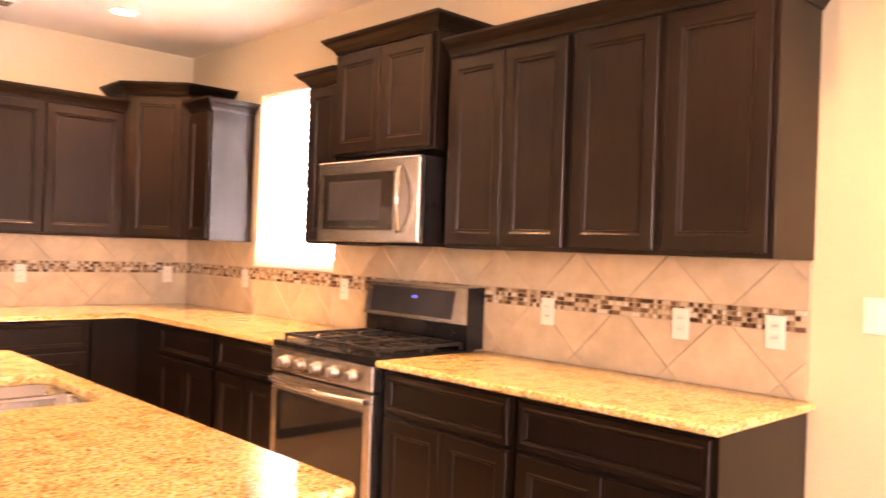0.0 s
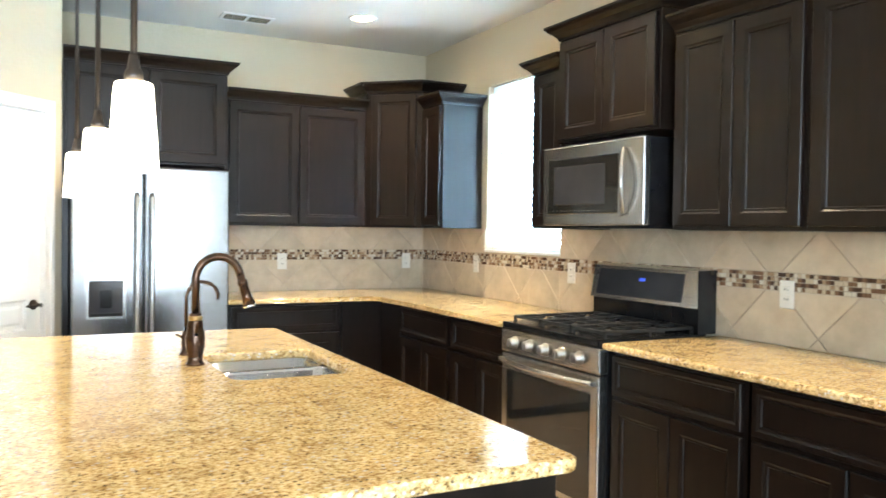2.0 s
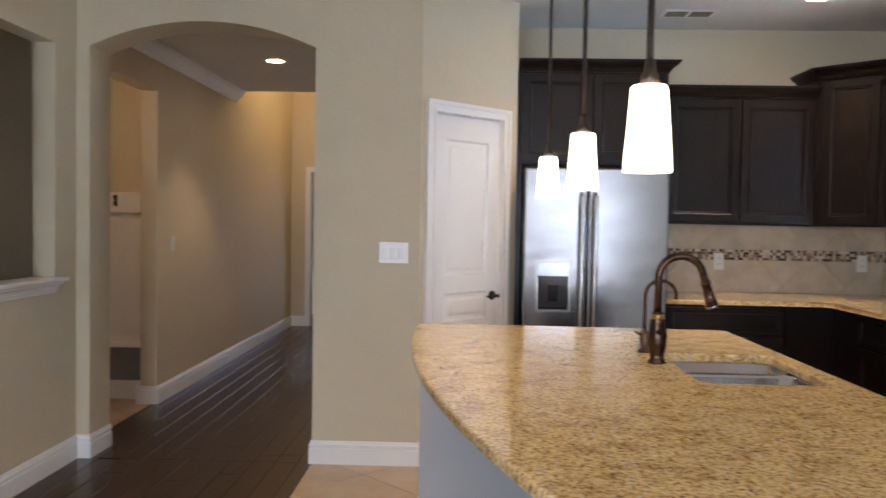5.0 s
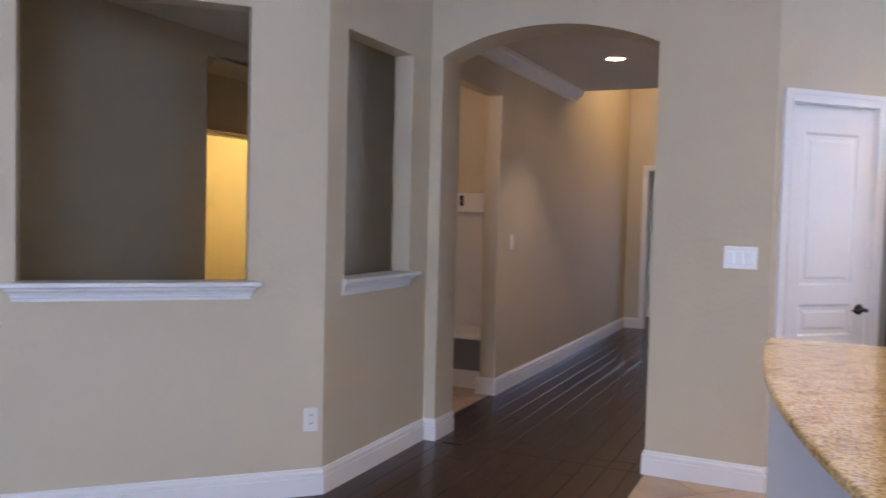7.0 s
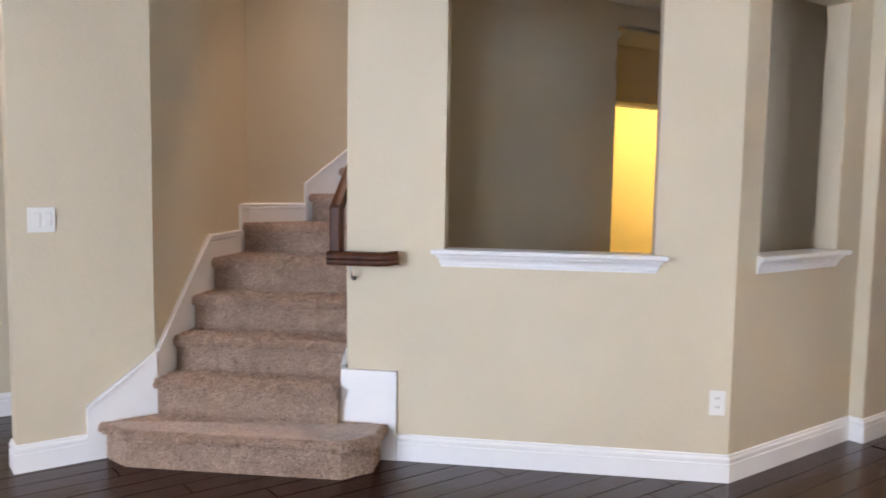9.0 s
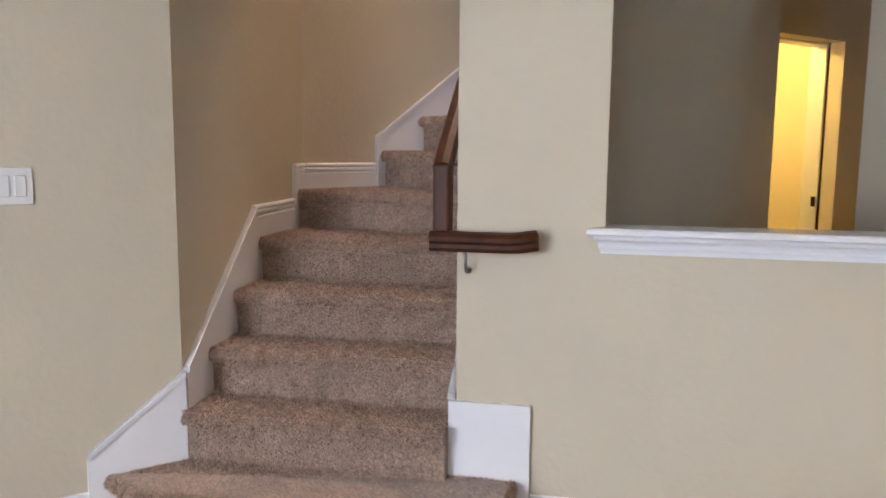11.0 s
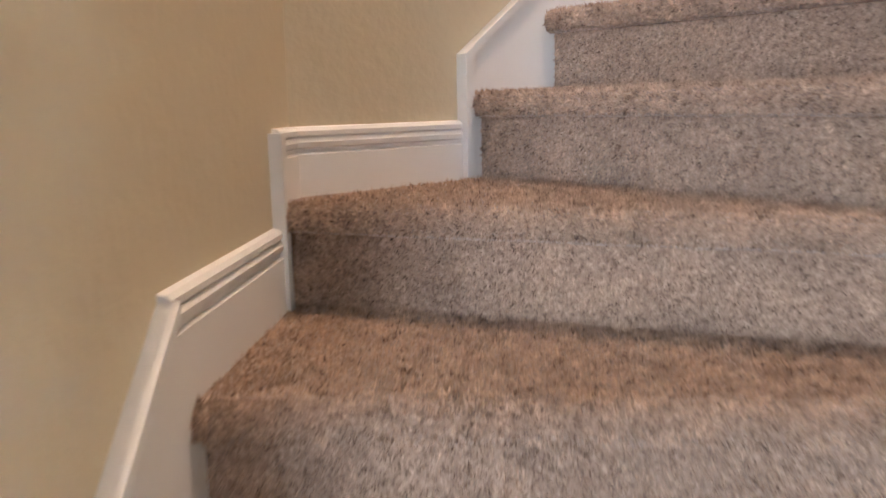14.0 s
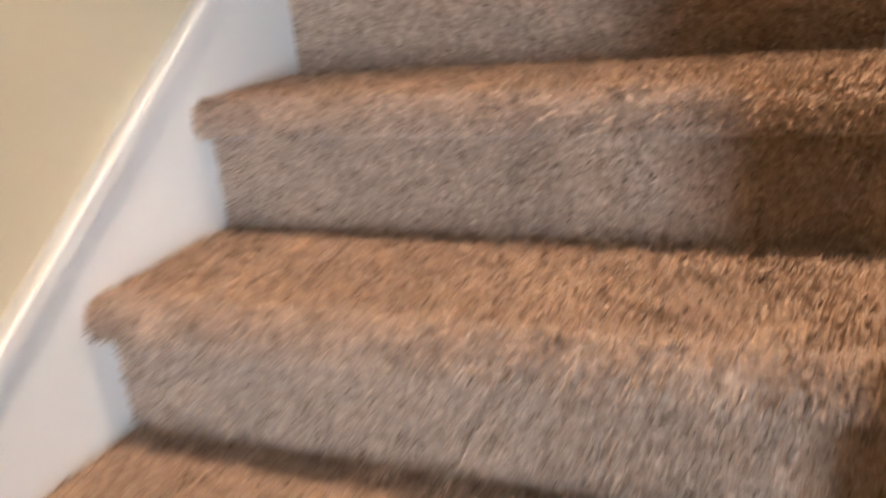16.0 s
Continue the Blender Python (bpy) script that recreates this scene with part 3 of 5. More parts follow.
def casing(x0, x1, ztop, y=0.0, w=0.064):
    """A door casing of two legs and a head with a stepped face, facing -y."""
    return boxes((x0 - w, x0, y - 0.014, y, 0, ztop + w), (x1, x1 + w, y - 0.014, y, 0, ztop + w), (x0, x1, y - 0.014, y, ztop, ztop + w),
                 (x0 - w, x0 - w * 0.62, y - 0.021, y - 0.014, 0, ztop + w), (x1 + w * 0.62, x1 + w, y - 0.021, y - 0.014, 0, ztop + w), (x0 - w * 0.62, x1 + w * 0.62, y - 0.021, y - 0.014, ztop + w * 0.62, ztop + w),
                 (x0 - 0.012, x0, y - 0.018, y - 0.014, 0, ztop), (x1, x1 + 0.012, y - 0.018, y - 0.014, 0, ztop), (x0 - 0.012, x1 + 0.012, y - 0.018, y - 0.014, ztop, ztop + 0.012))


part("door_frame", join(casing(0.098, 0.658, 1.985), boxes((0.0985, 0.104, 0.0, T, 0, 1.985), (0.652, 0.6575, 0.0, T, 0, 1.985), (0.104, 0.652, 0.0, T, 1.980, 1.9845))), M_WHITE, pd)
hnd = part("door_handle", join(lathe([(0.028, 0.012), (0.028, 0.004), (0.022, -0.004), (0.011, -0.008), (0.010, -0.04), (0.012, -0.045)], 20, (0.60, 0, 0.925), "y")), M_KNOB, pd, "dark bronze lever handle", True)
part("lever", tube([(0.60, -0.042, 0.925), (0.57, -0.046, 0.928), (0.54, -0.045, 0.922), (0.505, -0.043, 0.926)], [0.010, 0.009, 0.0075, 0.006], 10), M_KNOB, hnd, "", True)
for hz in (0.25, 1.0, 1.72):
    part("hinge", join(boxes((0.096, 0.112, 0.004, 0.0125, hz - 0.045, hz + 0.045)), tube([(0.104, 0.002, hz - 0.045), (0.104, 0.002, hz + 0.045)], 0.006, 8)), M_STEEL, pd)

# hall end doorway and the lit closet doorway
structure("door_casing_1", casing(-2.17, -1.0, 1.98, 10.2), M_WHITE, "white door casing at the hall end", "door casing")
dm2 = Matrix.Translation((XD, D0, 0)) @ pose(0, 0, 0, 0, 0, 90)
dw = D1 - D0
dc2 = thing("door_casing_2", "white casing of the lit closet doorway", "door casing", dm2, kind="structure")
part("casing", casing(0, dw, DH, w=0.085), M_WHITE, dc2)
part("jamb", boxes((0.0005, 0.014, 0.002, T, 0, DH), (dw - 0.014, dw - 0.0005, 0.002, T, 0, DH), (0.014, dw - 0.014, 0.002, T, DH - 0.014, DH - 0.0005)), M_WHITE, dc2)
part("strike_plate", boxes((dw - 0.018, dw - 0.0135, 0.008, 0.040, 0.87, 0.94), bevel=0.001), M_KNOB, dc2, "dark bronze strike plate")

# switches and outlets


def plate(m, kind, gang=1):
    """A wall plate facing -y, with rockers or two sockets."""
    w, h = 0.07 + 0.046 * (gang - 1), 0.115
    label = {"switch": "white rocker light switch on the wall", "outlet": "white duplex outlet on the wall"}[kind]
    th = thing("light_switch" if kind == "switch" else "wall_outlet", label, "light switch" if kind == "switch" else "outlet", m, "wall plates")
    part("cover_plate", boxes((-w / 2, w / 2, -0.006, 0, -h / 2, h / 2), bevel=0.003, seg=2), M_PLATE, th)
    for g in range(gang):
        cx = (g - (gang - 1) / 2) * 0.046
        if kind == "switch":
            part("rocker", boxes((cx - 0.0165, cx + 0.0165, -0.010, -0.004, -0.033, 0.033), bevel=0.002), M_PLATE, th)
        else:
            for cz in (-0.02, 0.02):
                sk = part("socket", boxes((cx - 0.0165, cx + 0.0165, -0.0085, -0.004, cz - 0.0145, cz + 0.0145), bevel=0.003), M_PLATE, th)
                part("slot", boxes((cx - 0.008, cx - 0.005, -0.0092, -0.008, cz - 0.003, cz + 0.006), (cx + 0.005, cx + 0.008, -0.0092, -0.008, cz - 0.003, cz + 0.006)), M_BLACK, sk)
    return th


def on_east(y, z, off=0.0):
    return pose(XR - off, y, z, 0, 0, -90)


for y, z in ((4.715, 1.135), (3.62, 1.13), (2.165, 1.122), (1.535, 1.127), (1.18, 1.13)):
    plate(on_east(y, z, 0.012), "outlet")
plate(on_east(0.872, 1.21), "switch", 1)
for x in (1.58, 2.56):
    plate(pose(x, YB - 0.012, 1.125), "outlet")
plate(pose(-0.575, YA, 1.19), "switch", 3)
plate(Matrix.Translation((*dg(0.604, WD), 0.37)) @ pose(0, 0, 0, 0, 0, 45), "outlet")
plate(pose(XA, 0.80, 1.155, 0, 0, 90), "switch", 2)
plate(pose(-2.42, 6.03, 1.17, 0, 0, 90), "switch", 1)

# ---------------------------------------------------------------- stairs
H = 0.178
RW = [None, -3.66, -3.93, -4.13, -4.345, -4.60]
VL, VR = VB + 0.015, VV - 0.022
P6L, P6R = (XL + 0.074, VB / S - XL - 0.054), dg(VV - 0.015, -4.775)
PCL = (XL + 0.014, VB / S - XL + 0.008)
P7L, P7R = (-5.10, 2.592), (XF - 0.012, 2.585)


def ry(k):
    return 2.825 + 0.245 * (k - 8)


STEPS = {}
STEPS[1] = ([dg(v, w) for v, w in ((-2.27, -3.76), (-2.11, -3.66), (-1.08, -3.69), (-0.965, -3.81), (-0.965, -3.98), (VR, -3.985), (VR, -4.0), (-2.11, -3.95))], 5)
for k in (2, 3, 4):
    STEPS[k] = ([dg(VL, RW[k]), dg(VR, RW[k]), dg(VR, RW[k + 1] - 0.02), dg(VL, RW[k + 1] - 0.02)], 2)
STEPS[5] = ([dg(VL, RW[5]), dg(VR, RW[5]), (P6R[0], P6R[1] + 0.02), (P6L[0] - 0.004, P6L[1] + 0.006)], 2)
STEPS[6] = ([P6L, P6R, (P7R[0], P7R[1] + 0.02), (P7L[0], P7L[1] + 0.02), PCL], 2)
STEPS[7] = ([P7L, P7R, (P7R[0], ry(8) + 0.02), (P7L[0], ry(8) + 0.02)], 2)
for k in range(8, 17):
    STEPS[k] = ([(P7L[0], ry(k)), (P7R[0], ry(k)), (P7R[0], ry(k + 1) + 0.02), (P7L[0], ry(k + 1) + 0.02)], 2)
NOSE = [(-0.02, -0.048), (0.018, -0.048), (0.029, -0.042), (0.035, -0.030), (0.036, -0.020), (0.032, -0.008), (0.022, -0.0015), (0.006, 0.001), (-0.02, 0.0)]

stairs = thing("staircase", "carpeted staircase, straight below and turning in winders", "stairs", kind="structure")
TUFTS = []


def soften(bm, amount):
    for v in bm.verts:
        n = noise.noise_vector(v.co * 14) * amount + noise.noise_vector(v.co * 45) * amount * 0.6
        v.co += n


def resample(path, step):
    out = [path[0]]
    for a, b in zip(path, path[1:]):
        a, b = Vector(a), Vector(b)
        n = max(1, round((b - a).length / step))
        out += [tuple(a.lerp(b, i / n)) for i in range(1, n + 1)]
    return out


for k, (poly, front) in STEPS.items():
    body = prism(poly, max(0.0, (k - 1) * H - 0.02), k * H - 0.0006)
    lip = sweep(resample(poly[:front], 0.03), [(o, z + k * H) for o, z in NOSE])
    soften(lip, 0.0022)
    st = part("step", join(body, lip), M_CARPET, stairs, "tan and brown speckled carpet step")
    if k > 11:
        continue
    # places for the tufts: tread, lip and riser
    fr = [Vector(p) for p in poly[:front]]
    for a, b in zip(fr, fr[1:]):
        d = (b - a)
        L = d.length
        d.normalize()
        n = Vector((d.y, -d.x))
        for _ in range(int(L * 0.135 * 52000)):
            q = a + d * random.uniform(0, L)
            TUFTS.append((q.x, q.y, random.uniform((k - 1) * H, k * H - 0.045), n.x, n.y, -0.45))
        for _ in range(int(L * 0.10 * 60000)):
            q = a + d * random.uniform(-0.004, L + 0.004)
            ang = random.uniform(-0.5, 1.0) * math.pi / 2
            o, z = 0.012 + 0.024 * math.cos(ang), k * H - 0.024 + 0.025 * math.sin(ang)
            TUFTS.append((q.x + n.x * o, q.y + n.y * o, z, n.x * math.cos(ang), n.y * math.cos(ang), math.sin(ang)))
    back = [Vector(p) for p in poly]
    q0, q1, q2, q3 = back[0], back[front - 1], back[front if front == 2 else 6], back[3 if front == 2 else -1]
    area = 0.5 * ((q1 - q0).cross(q3 - q0) + (q3 - q2).cross(q1 - q2))
    for _ in range(int(abs(area) * 48000)):
        u, v = random.random(), random.random()
        q = (q0.lerp(q1, u)).lerp(q3.lerp(q2, u), v)
        TUFTS.append((q.x, q.y, k * H, random.uniform(-0.5, 0.5), random.uniform(-0.5, 0.5), 1.0))


def tuft_mesh():
    vs, fs = [], []
    for x, y, z, nx, ny, nz in TUFTS:
        n = Vector((nx + random.uniform(-0.7, 0.7), ny + random.uniform(-0.7, 0.7), nz + random.uniform(-0.7, 0.7))).normalized()
        u = n.orthogonal().normalized()
        u = Matrix.Rotation(random.uniform(0, 6.3), 3, n) @ u
        ln, wd = random.uniform(0.006, 0.015), random.uniform(0.0014, 0.0028)
        p = Vector((x, y, z)) - n * 0.002
        i = len(vs)
        vs += [p - u * wd, p + u * wd, p + n * ln + u * random.uniform(-0.003, 0.003)]
        fs.append((i, i + 1, i + 2))
    me = bpy.data.meshes.new("carpet_pile")
    me.from_pydata(vs, [], fs)
    me.materials.append(M_TUFT)
    return me


pile = new("carpet_pile", tuft_mesh())
pile.parent = stairs
tagged(pile, "tan and dark brown carpet pile", kind="stuff")


def board(name, p0, p1, outline, thick=0.018, label="white stair skirt board", bevel=0.003):
    """A flat board on a wall face: outline of (along, z), standing proud to the right of the way from p0 to p1."""
    p0, p1 = Vector(p0), Vector(p1)
    d = (p1 - p0).normalized()
    n = Vector((d.y, -d.x))
    bm = prism(outline, 0, thick)
    m = Matrix(((d.x, 0, n.x, p0.x), (d.y, 0, n.y, p0.y), (0, 1, 0, 0), (0, 0, 0, 1)))
    bmesh.ops.transform(bm, matrix=m, verts=bm.verts)
    return structure(name, bm, M_WHITE, label, "trim")


def capped(name, p0, p1, top, foot, label="white stair skirt board"):
    """A skirt board with a small rounded cap strip along its upper edge."""
    board(name, p0, p1, [(s, z) for s, z in top] + [(s, z) for s, z in foot], label=label)
    strip = [(s, z) for s, z in top] + [(s, z - 0.020) for s, z in top[::-1]]
    board(name, p0, p1, strip, 0.026, "white cap strip of the stair skirt", 0)


LB = (Vector(CL) - Vector(CA)).length
capped("skirt_board", (XA, 0.970), CA, [(0, 0.265), (CA[1] - 0.970 + 0.007, 0.50)], [(CA[1] - 0.963, 0), (0, 0)])
capped("skirt_board", CA, CL, [(0.007, 0.510), (0.605, 1.024)], [(0.605, 0.55), (0.22, 0.12), (0.007, 0.0)])
FLAT = [(0, -0.20), (0.016, -0.20), (0.016, 0.086), (0.010, 0.089), (0.010, 0.096), (0.016, 0.099), (0.017, 0.108), (0.012, 0.116), (0.016, 0.120), (0.016, 0.128), (0.010, 0.134), (0, 0.136)]
dB = (Vector(CL) - Vector(CA)).normalized()
structure("baseboard", sweep([tuple(Vector(CA) + dB * 0.603), tuple(Vector(CA) + dB * (LB - 0.135))], [(o, z + 5 * H + 0.006) for o, z in FLAT]), M_WHITE, "white moulded baseboard over the winder", "baseboard")
structure("baseboard", sweep([tuple(Vector(CA) + dB * (LB - 0.112)), CL, (XL, 2.548)], [(o, z + 6 * H - 0.012) for o, z in FLAT]), M_WHITE, "white moulded baseboard over the winder", "baseboard")
board("skirt_board", CA, CL, [(LB - 0.137, 0.8), (LB - 0.11, 0.8), (LB - 0.11, 1.185), (LB - 0.137, 1.185)], 0.0225, "white upright end of the baseboard")
SL = 0.725
s0 = 2.545 - CL[1]
capped("skirt_board", CL, (XL, 5.0), [(s0, 1.330), (s0 + 2.3, 1.330 + 2.3 * SL)], [(s0 + 2.3, 0.9 + 2.3 * SL), (s0 + 0.3, 1.0), (s0, 1.0)])
board("skirt_board", CL, (XL, 5.0), [(s0 - 0.006, 1.0), (s0 + 0.018, 1.0), (s0 + 0.018, 1.342), (s0 - 0.006, 1.326)], 0.030, "white upright end of the stair skirt")
# inner side
LV = (Vector(JB) - Vector(CF)).length
capped("skirt_board", CF, JB, [(LV - 0.705, 0.915), (LV, 0.46)], [(LV, 0.0), (LV - 0.705, 0.42)])
board("skirt_board", CF, JB, [(LV - 0.735, 0.66), (LV - 0.700, 0.66), (LV - 0.700, 1.175), (LV - 0.735, 1.175)], 0.026, "white upright end of the stair skirt")
structure("baseboard", sweep([(XF, 2.70), CF, tuple(Vector(CF) + (Vector(JB) - Vector(CF)).normalized() * (LV - 0.736))], [(o, z + 6 * H - 0.03) for o, z in FLAT]), M_WHITE, "white moulded baseboard over the winder", "baseboard")
board("skirt_board", (XF, 5.0), (XF, 2.6), [(0, 1.02 + 2.3 * SL), (2.3, 1.02), (2.3, 1.32), (0, 1.32 + 2.3 * SL)], 0.018)
board("skirt_block", JB, CN, [(-0.02, 0.0), (0.255, 0.0), (0.255, 0.44), (-0.02, 0.44)], 0.02, "white square skirt block at the stair foot")

# handrail
rail = thing("handrail", "red-brown stained wooden handrail with a level return", "handrail")
RPROF = [(-0.022, -0.030), (0.022, -0.030), (0.026, -0.018), (0.023, -0.006), (0.030, 0.004), (0.031, 0.018), (0.022, 0.030), (0.0, 0.034), (-0.022, 0.030), (-0.031, 0.018), (-0.030, 0.004), (-0.023, -0.006), (-0.026, -0.018)]


def rail_run(pts, up=(0, 0, 1)):
    bm = bmesh.new()
    rings = []
    for i, p in enumerate(pts):
        p = Vector(p)
        a, b = Vector(pts[max(i - 1, 0)]), Vector(pts[min(i + 1, len(pts) - 1)])
        d0 = (p - a).normalized() if i else (b - p).normalized()
        d1 = (b - p).normalized() if i < len(pts) - 1 else d0
        d = (d0 + d1).normalized()
        side = Vector(d).cross(Vector(up)).normalized()
        top = side.cross(d).normalized()
        k = 1 / max(0.35, d.dot(d0))
        rings.append([bm.verts.new(p + side * x + top * z * k) for x, z in RPROF])
    m = len(RPROF)
    for r0, r1 in zip(rings, rings[1:]):
        for j in range(m):
            bm.faces.new((r0[j], r1[j], r1[(j + 1) % m], r0[(j + 1) % m]))
    bm.faces.new(rings[0][::-1])
    bm.faces.new(rings[-1])
    return bm


def d3(v, w, z):
    return (*dg(v, w), z)


wr = -3.935
ZR = 0.985
part("level_return", rail_run([d3(-0.878, wr - 0.012, ZR + 0.010), d3(-0.898, wr - 0.006, ZR + 0.008), d3(-0.925, wr, ZR + 0.003), d3(-0.97, wr, ZR), d3(-1.18, wr, ZR), d3(-1.218, wr, ZR)]), M_RAIL, rail)
part("upright_easing", boxes((-0.029, 0.029, -0.034, 0.034, -0.028, 0.245), bevel=0.012, seg=3), M_RAIL, rail).matrix_local = Matrix.Translation(d3(-1.188, -3.985, 0.99)) @ pose(0, 0, 0, 0, 0, 45)
part("raking_rail", rail_run([d3(-1.188, -3.972, 1.210), d3(-1.188, -4.82, 1.210 + 0.848 * 0.70)]), M_RAIL, rail)
for (v, w, z, side) in ((-1.105, WD, 0.955, 0), (VV, -4.12, 1.29, 1), (VV, -4.7, 1.70, 1)):
    if side == 0:
        a, b, c = d3(v, WD + 0.002, z - 0.07), d3(v, WD + 0.05, z - 0.06), d3(v, wr, z)
    else:
        a, b, c = d3(VV - 0.002, w, z - 0.07), d3(VV - 0.05, w, z - 0.06), d3(-1.188, w, z)
    br = part("bracket", join(tube([a, b, c], 0.0055, 10)), M_DARKSTEEL, rail, "satin nickel rail bracket", True)
    part("rosette", lathe([(0.012, 0.0), (0.012, 0.002), (0.008, 0.005)], 16, (0, 0, 0), "y"), M_DARKSTEEL, br, "", True).matrix_local = Matrix.Translation(a) @ pose(0, 0, 0, 0, 0, 45 + 180 if side == 0 else 135)

# ---------------------------------------------------------------- kitchen


def shaker_door(x0, x1, z0, z1, y=0.0, rail_w=0.058):
    """A framed cabinet door facing -y with a sunken panel and a beaded inner edge."""
    bm = bmesh.new()
    rings = []
    for inset, yy in ((0, 0.020), (0, 0.003), (0.003, 0.0), (rail_w - 0.008, 0.0), (rail_w, 0.0045), (rail_w + 0.007, 0.0045), (rail_w + 0.010, 0.010)):
        rings.append([bm.verts.new((px, y + yy, pz)) for px, pz in ((x0 + inset, z0 + inset), (x1 - inset, z0 + inset), (x1 - inset, z1 - inset), (x0 + inset, z1 - inset))])
    for r0, r1 in zip(rings, rings[1:]):
        for k in range(4):
            bm.faces.new((r0[k], r0[(k + 1) % 4], r1[(k + 1) % 4], r1[k]))
    bm.faces.new(rings[-1])
    bm.faces.new(rings[0][::-1])
    return bm


CABCROWN = [(0, 0), (0.006, 0), (0.010, 0.012), (0.026, 0.030), (0.048, 0.046), (0.056, 0.058), (0.062, 0.060), (0.062, 0.072), (0, 0.072)]


def wall_cabinet(w, h, d, doors, m, crown=(True, True), label="espresso-stained wall cabinet with framed doors"):
    """A hung cabinet. Its doors face -y, x runs to the right, and its lower front left corner is the origin."""
    th = thing("wall_cabinet", label, "cabinet", m, "kitchen wall cabinets")
    part("body", boxes((0, w, 0.021, d, 0, h), bevel=0.0015), M_CAB, th)
    dw = (w - 0.03) / doors
    for i in range(doors):
        part("door", shaker_door(0.015 + i * dw + 0.003, 0.015 + (i + 1) * dw - 0.003, 0.016, h - 0.022), M_CAB, th)
    if crown is not None:
        path = [(0, d)] if crown[0] else []
        path += [(0, 0.018), (w, 0.018)]
        path += [(w, d)] if crown[1] else []
        part("crown", sweep(path, [(o, z + h - 0.008) for o, z in CABCROWN]), M_CAB, th)
    return th


UB, UT, TT = 1.378, 2.215, 2.335
CD = 0.325
# range wall: front faces at XR - CD
ex = XR - CD
wall_cabinet(0.665, UT - UB, CD, 2, pose(ex, 2.515, UB, 0, 0, -90), (False, False))
wall_cabinet(0.390, UT - UB, CD, 1, pose(ex, 1.850, UB, 0, 0, -90), (False, False))
wall_cabinet(0.395, UT - UB, CD, 1, pose(ex, 1.460, UB, 0, 0, -90), (False, True))
wall_cabinet(0.735, TT - 1.81, CD + 0.045, 2, pose(ex - 0.045, 3.290, 1.81, 0, 0, -90), label="taller espresso wall cabinet above the microwave")
wall_cabinet(0.290, UT - UB, CD, 1, pose(ex, 3.590, UB, 0, 0, -90), (True, False), "narrow espresso wall cabinet beside the window")
wall_cabinet(0.300, UT - UB, CD, 1, pose(ex, 4.975, UB, 0, 0, -90), (False, True), "narrow espresso wall cabinet beside the window")
# back wall
wall_cabinet(0.985, UT - UB, CD, 2, pose(1.115, YB - CD, UB), (False, False))
wall_cabinet(0.925, TT - 0.02 - 1.735, 0.62, 2, pose(0.135, YB - 0.62, 1.735), (False, True), "deep espresso cabinet above the refrigerator")
# corner cabinet
cc = thing("corner_cabinet", "diagonal espresso corner wall cabinet with one door", "cabinet", pose(0, 0, 0), "kitchen wall cabinets")
c0, c1 = (2.10, YB - CD), (ex, 4.975)
part("body", prism([(2.10, YB), (2.10, YB - CD + 0.02), (2.10 + 0.006, YB - CD + 0.012), (ex + 0.012, 4.98), (ex + 0.02, 4.975), (XR, 4.975), (XR, YB)], UB, TT), M_CAB, cc)
cang = math.degrees(math.atan2(c1[1] - c0[1], c1[0] - c0[0]))
cl = math.hypot(c1[0] - c0[0], c1[1] - c0[1])
part("door", shaker_door(0.035, cl - 0.035, 0.016, TT - UB - 0.022, -0.004), M_CAB, cc).matrix_local = pose(c0[0], c0[1], UB, 0, 0, cang)
part("crown", sweep([(2.10, YB), c0, c1, (XR, 4.975)], [(o, z + TT - 0.008) for o, z in CABCROWN]), M_CAB, cc)


def base_cabinet(w, m, doors=2, d=0.60, drawers=1, label="espresso-stained base cabinet with drawer and doors"):
    th = thing("base_cabinet", label, "cabinet", m, "kitchen base cabinets")
    part("body", boxes((0, w, 0.021, d, 0.10, 0.881), (0.0, w, 0.085, d, 0.0, 0.10)), M_CAB, th)
    dw = (w - 0.03) / max(1, doors)
    for i in range(doors):
        part("door", shaker_door(0.015 + i * dw + 0.003, 0.015 + (i + 1) * dw - 0.003, 0.118, 0.678 if drawers else 0.855), M_CAB, th)
    for i in range(drawers):
        part("drawer_front", shaker_door(0.018 + i * (w - 0.03) / drawers, (i + 1) * (w - 0.03) / drawers + 0.012, 0.698, 0.862, 0.0, 0.028), M_CAB, th)
    return th


bx = XR - 0.62
base_cabinet(0.705, pose(bx, 2.530, 0, 0, 0, -90), d=0.62)
base_cabinet(0.745, pose(bx, 1.815, 0, 0, 0, -90), d=0.62)
base_cabinet(0.615, pose(bx, 3.945, 0, 0, 0, -90), d=0.62)
base_cabinet(0.700, pose(bx, 4.660, 0, 0, 0, -90), d=0.62)
base_cabinet(0.740, pose(1.075, YB - 0.62, 0), 1, d=0.62, label="espresso base cabinet beside the refrigerator")
solo("corner_base_cabinet", prism([(1.826, YB), (1.826, YB - 0.60), (bx + 0.02, YB - 0.60), (bx + 0.02, 4.672), (XR, 4.672), (XR, YB)], 0.0, 0.881, 0.002, 1), M_CAB, "espresso blind corner base cabinet", "cabinet", group="kitchen base cabinets")

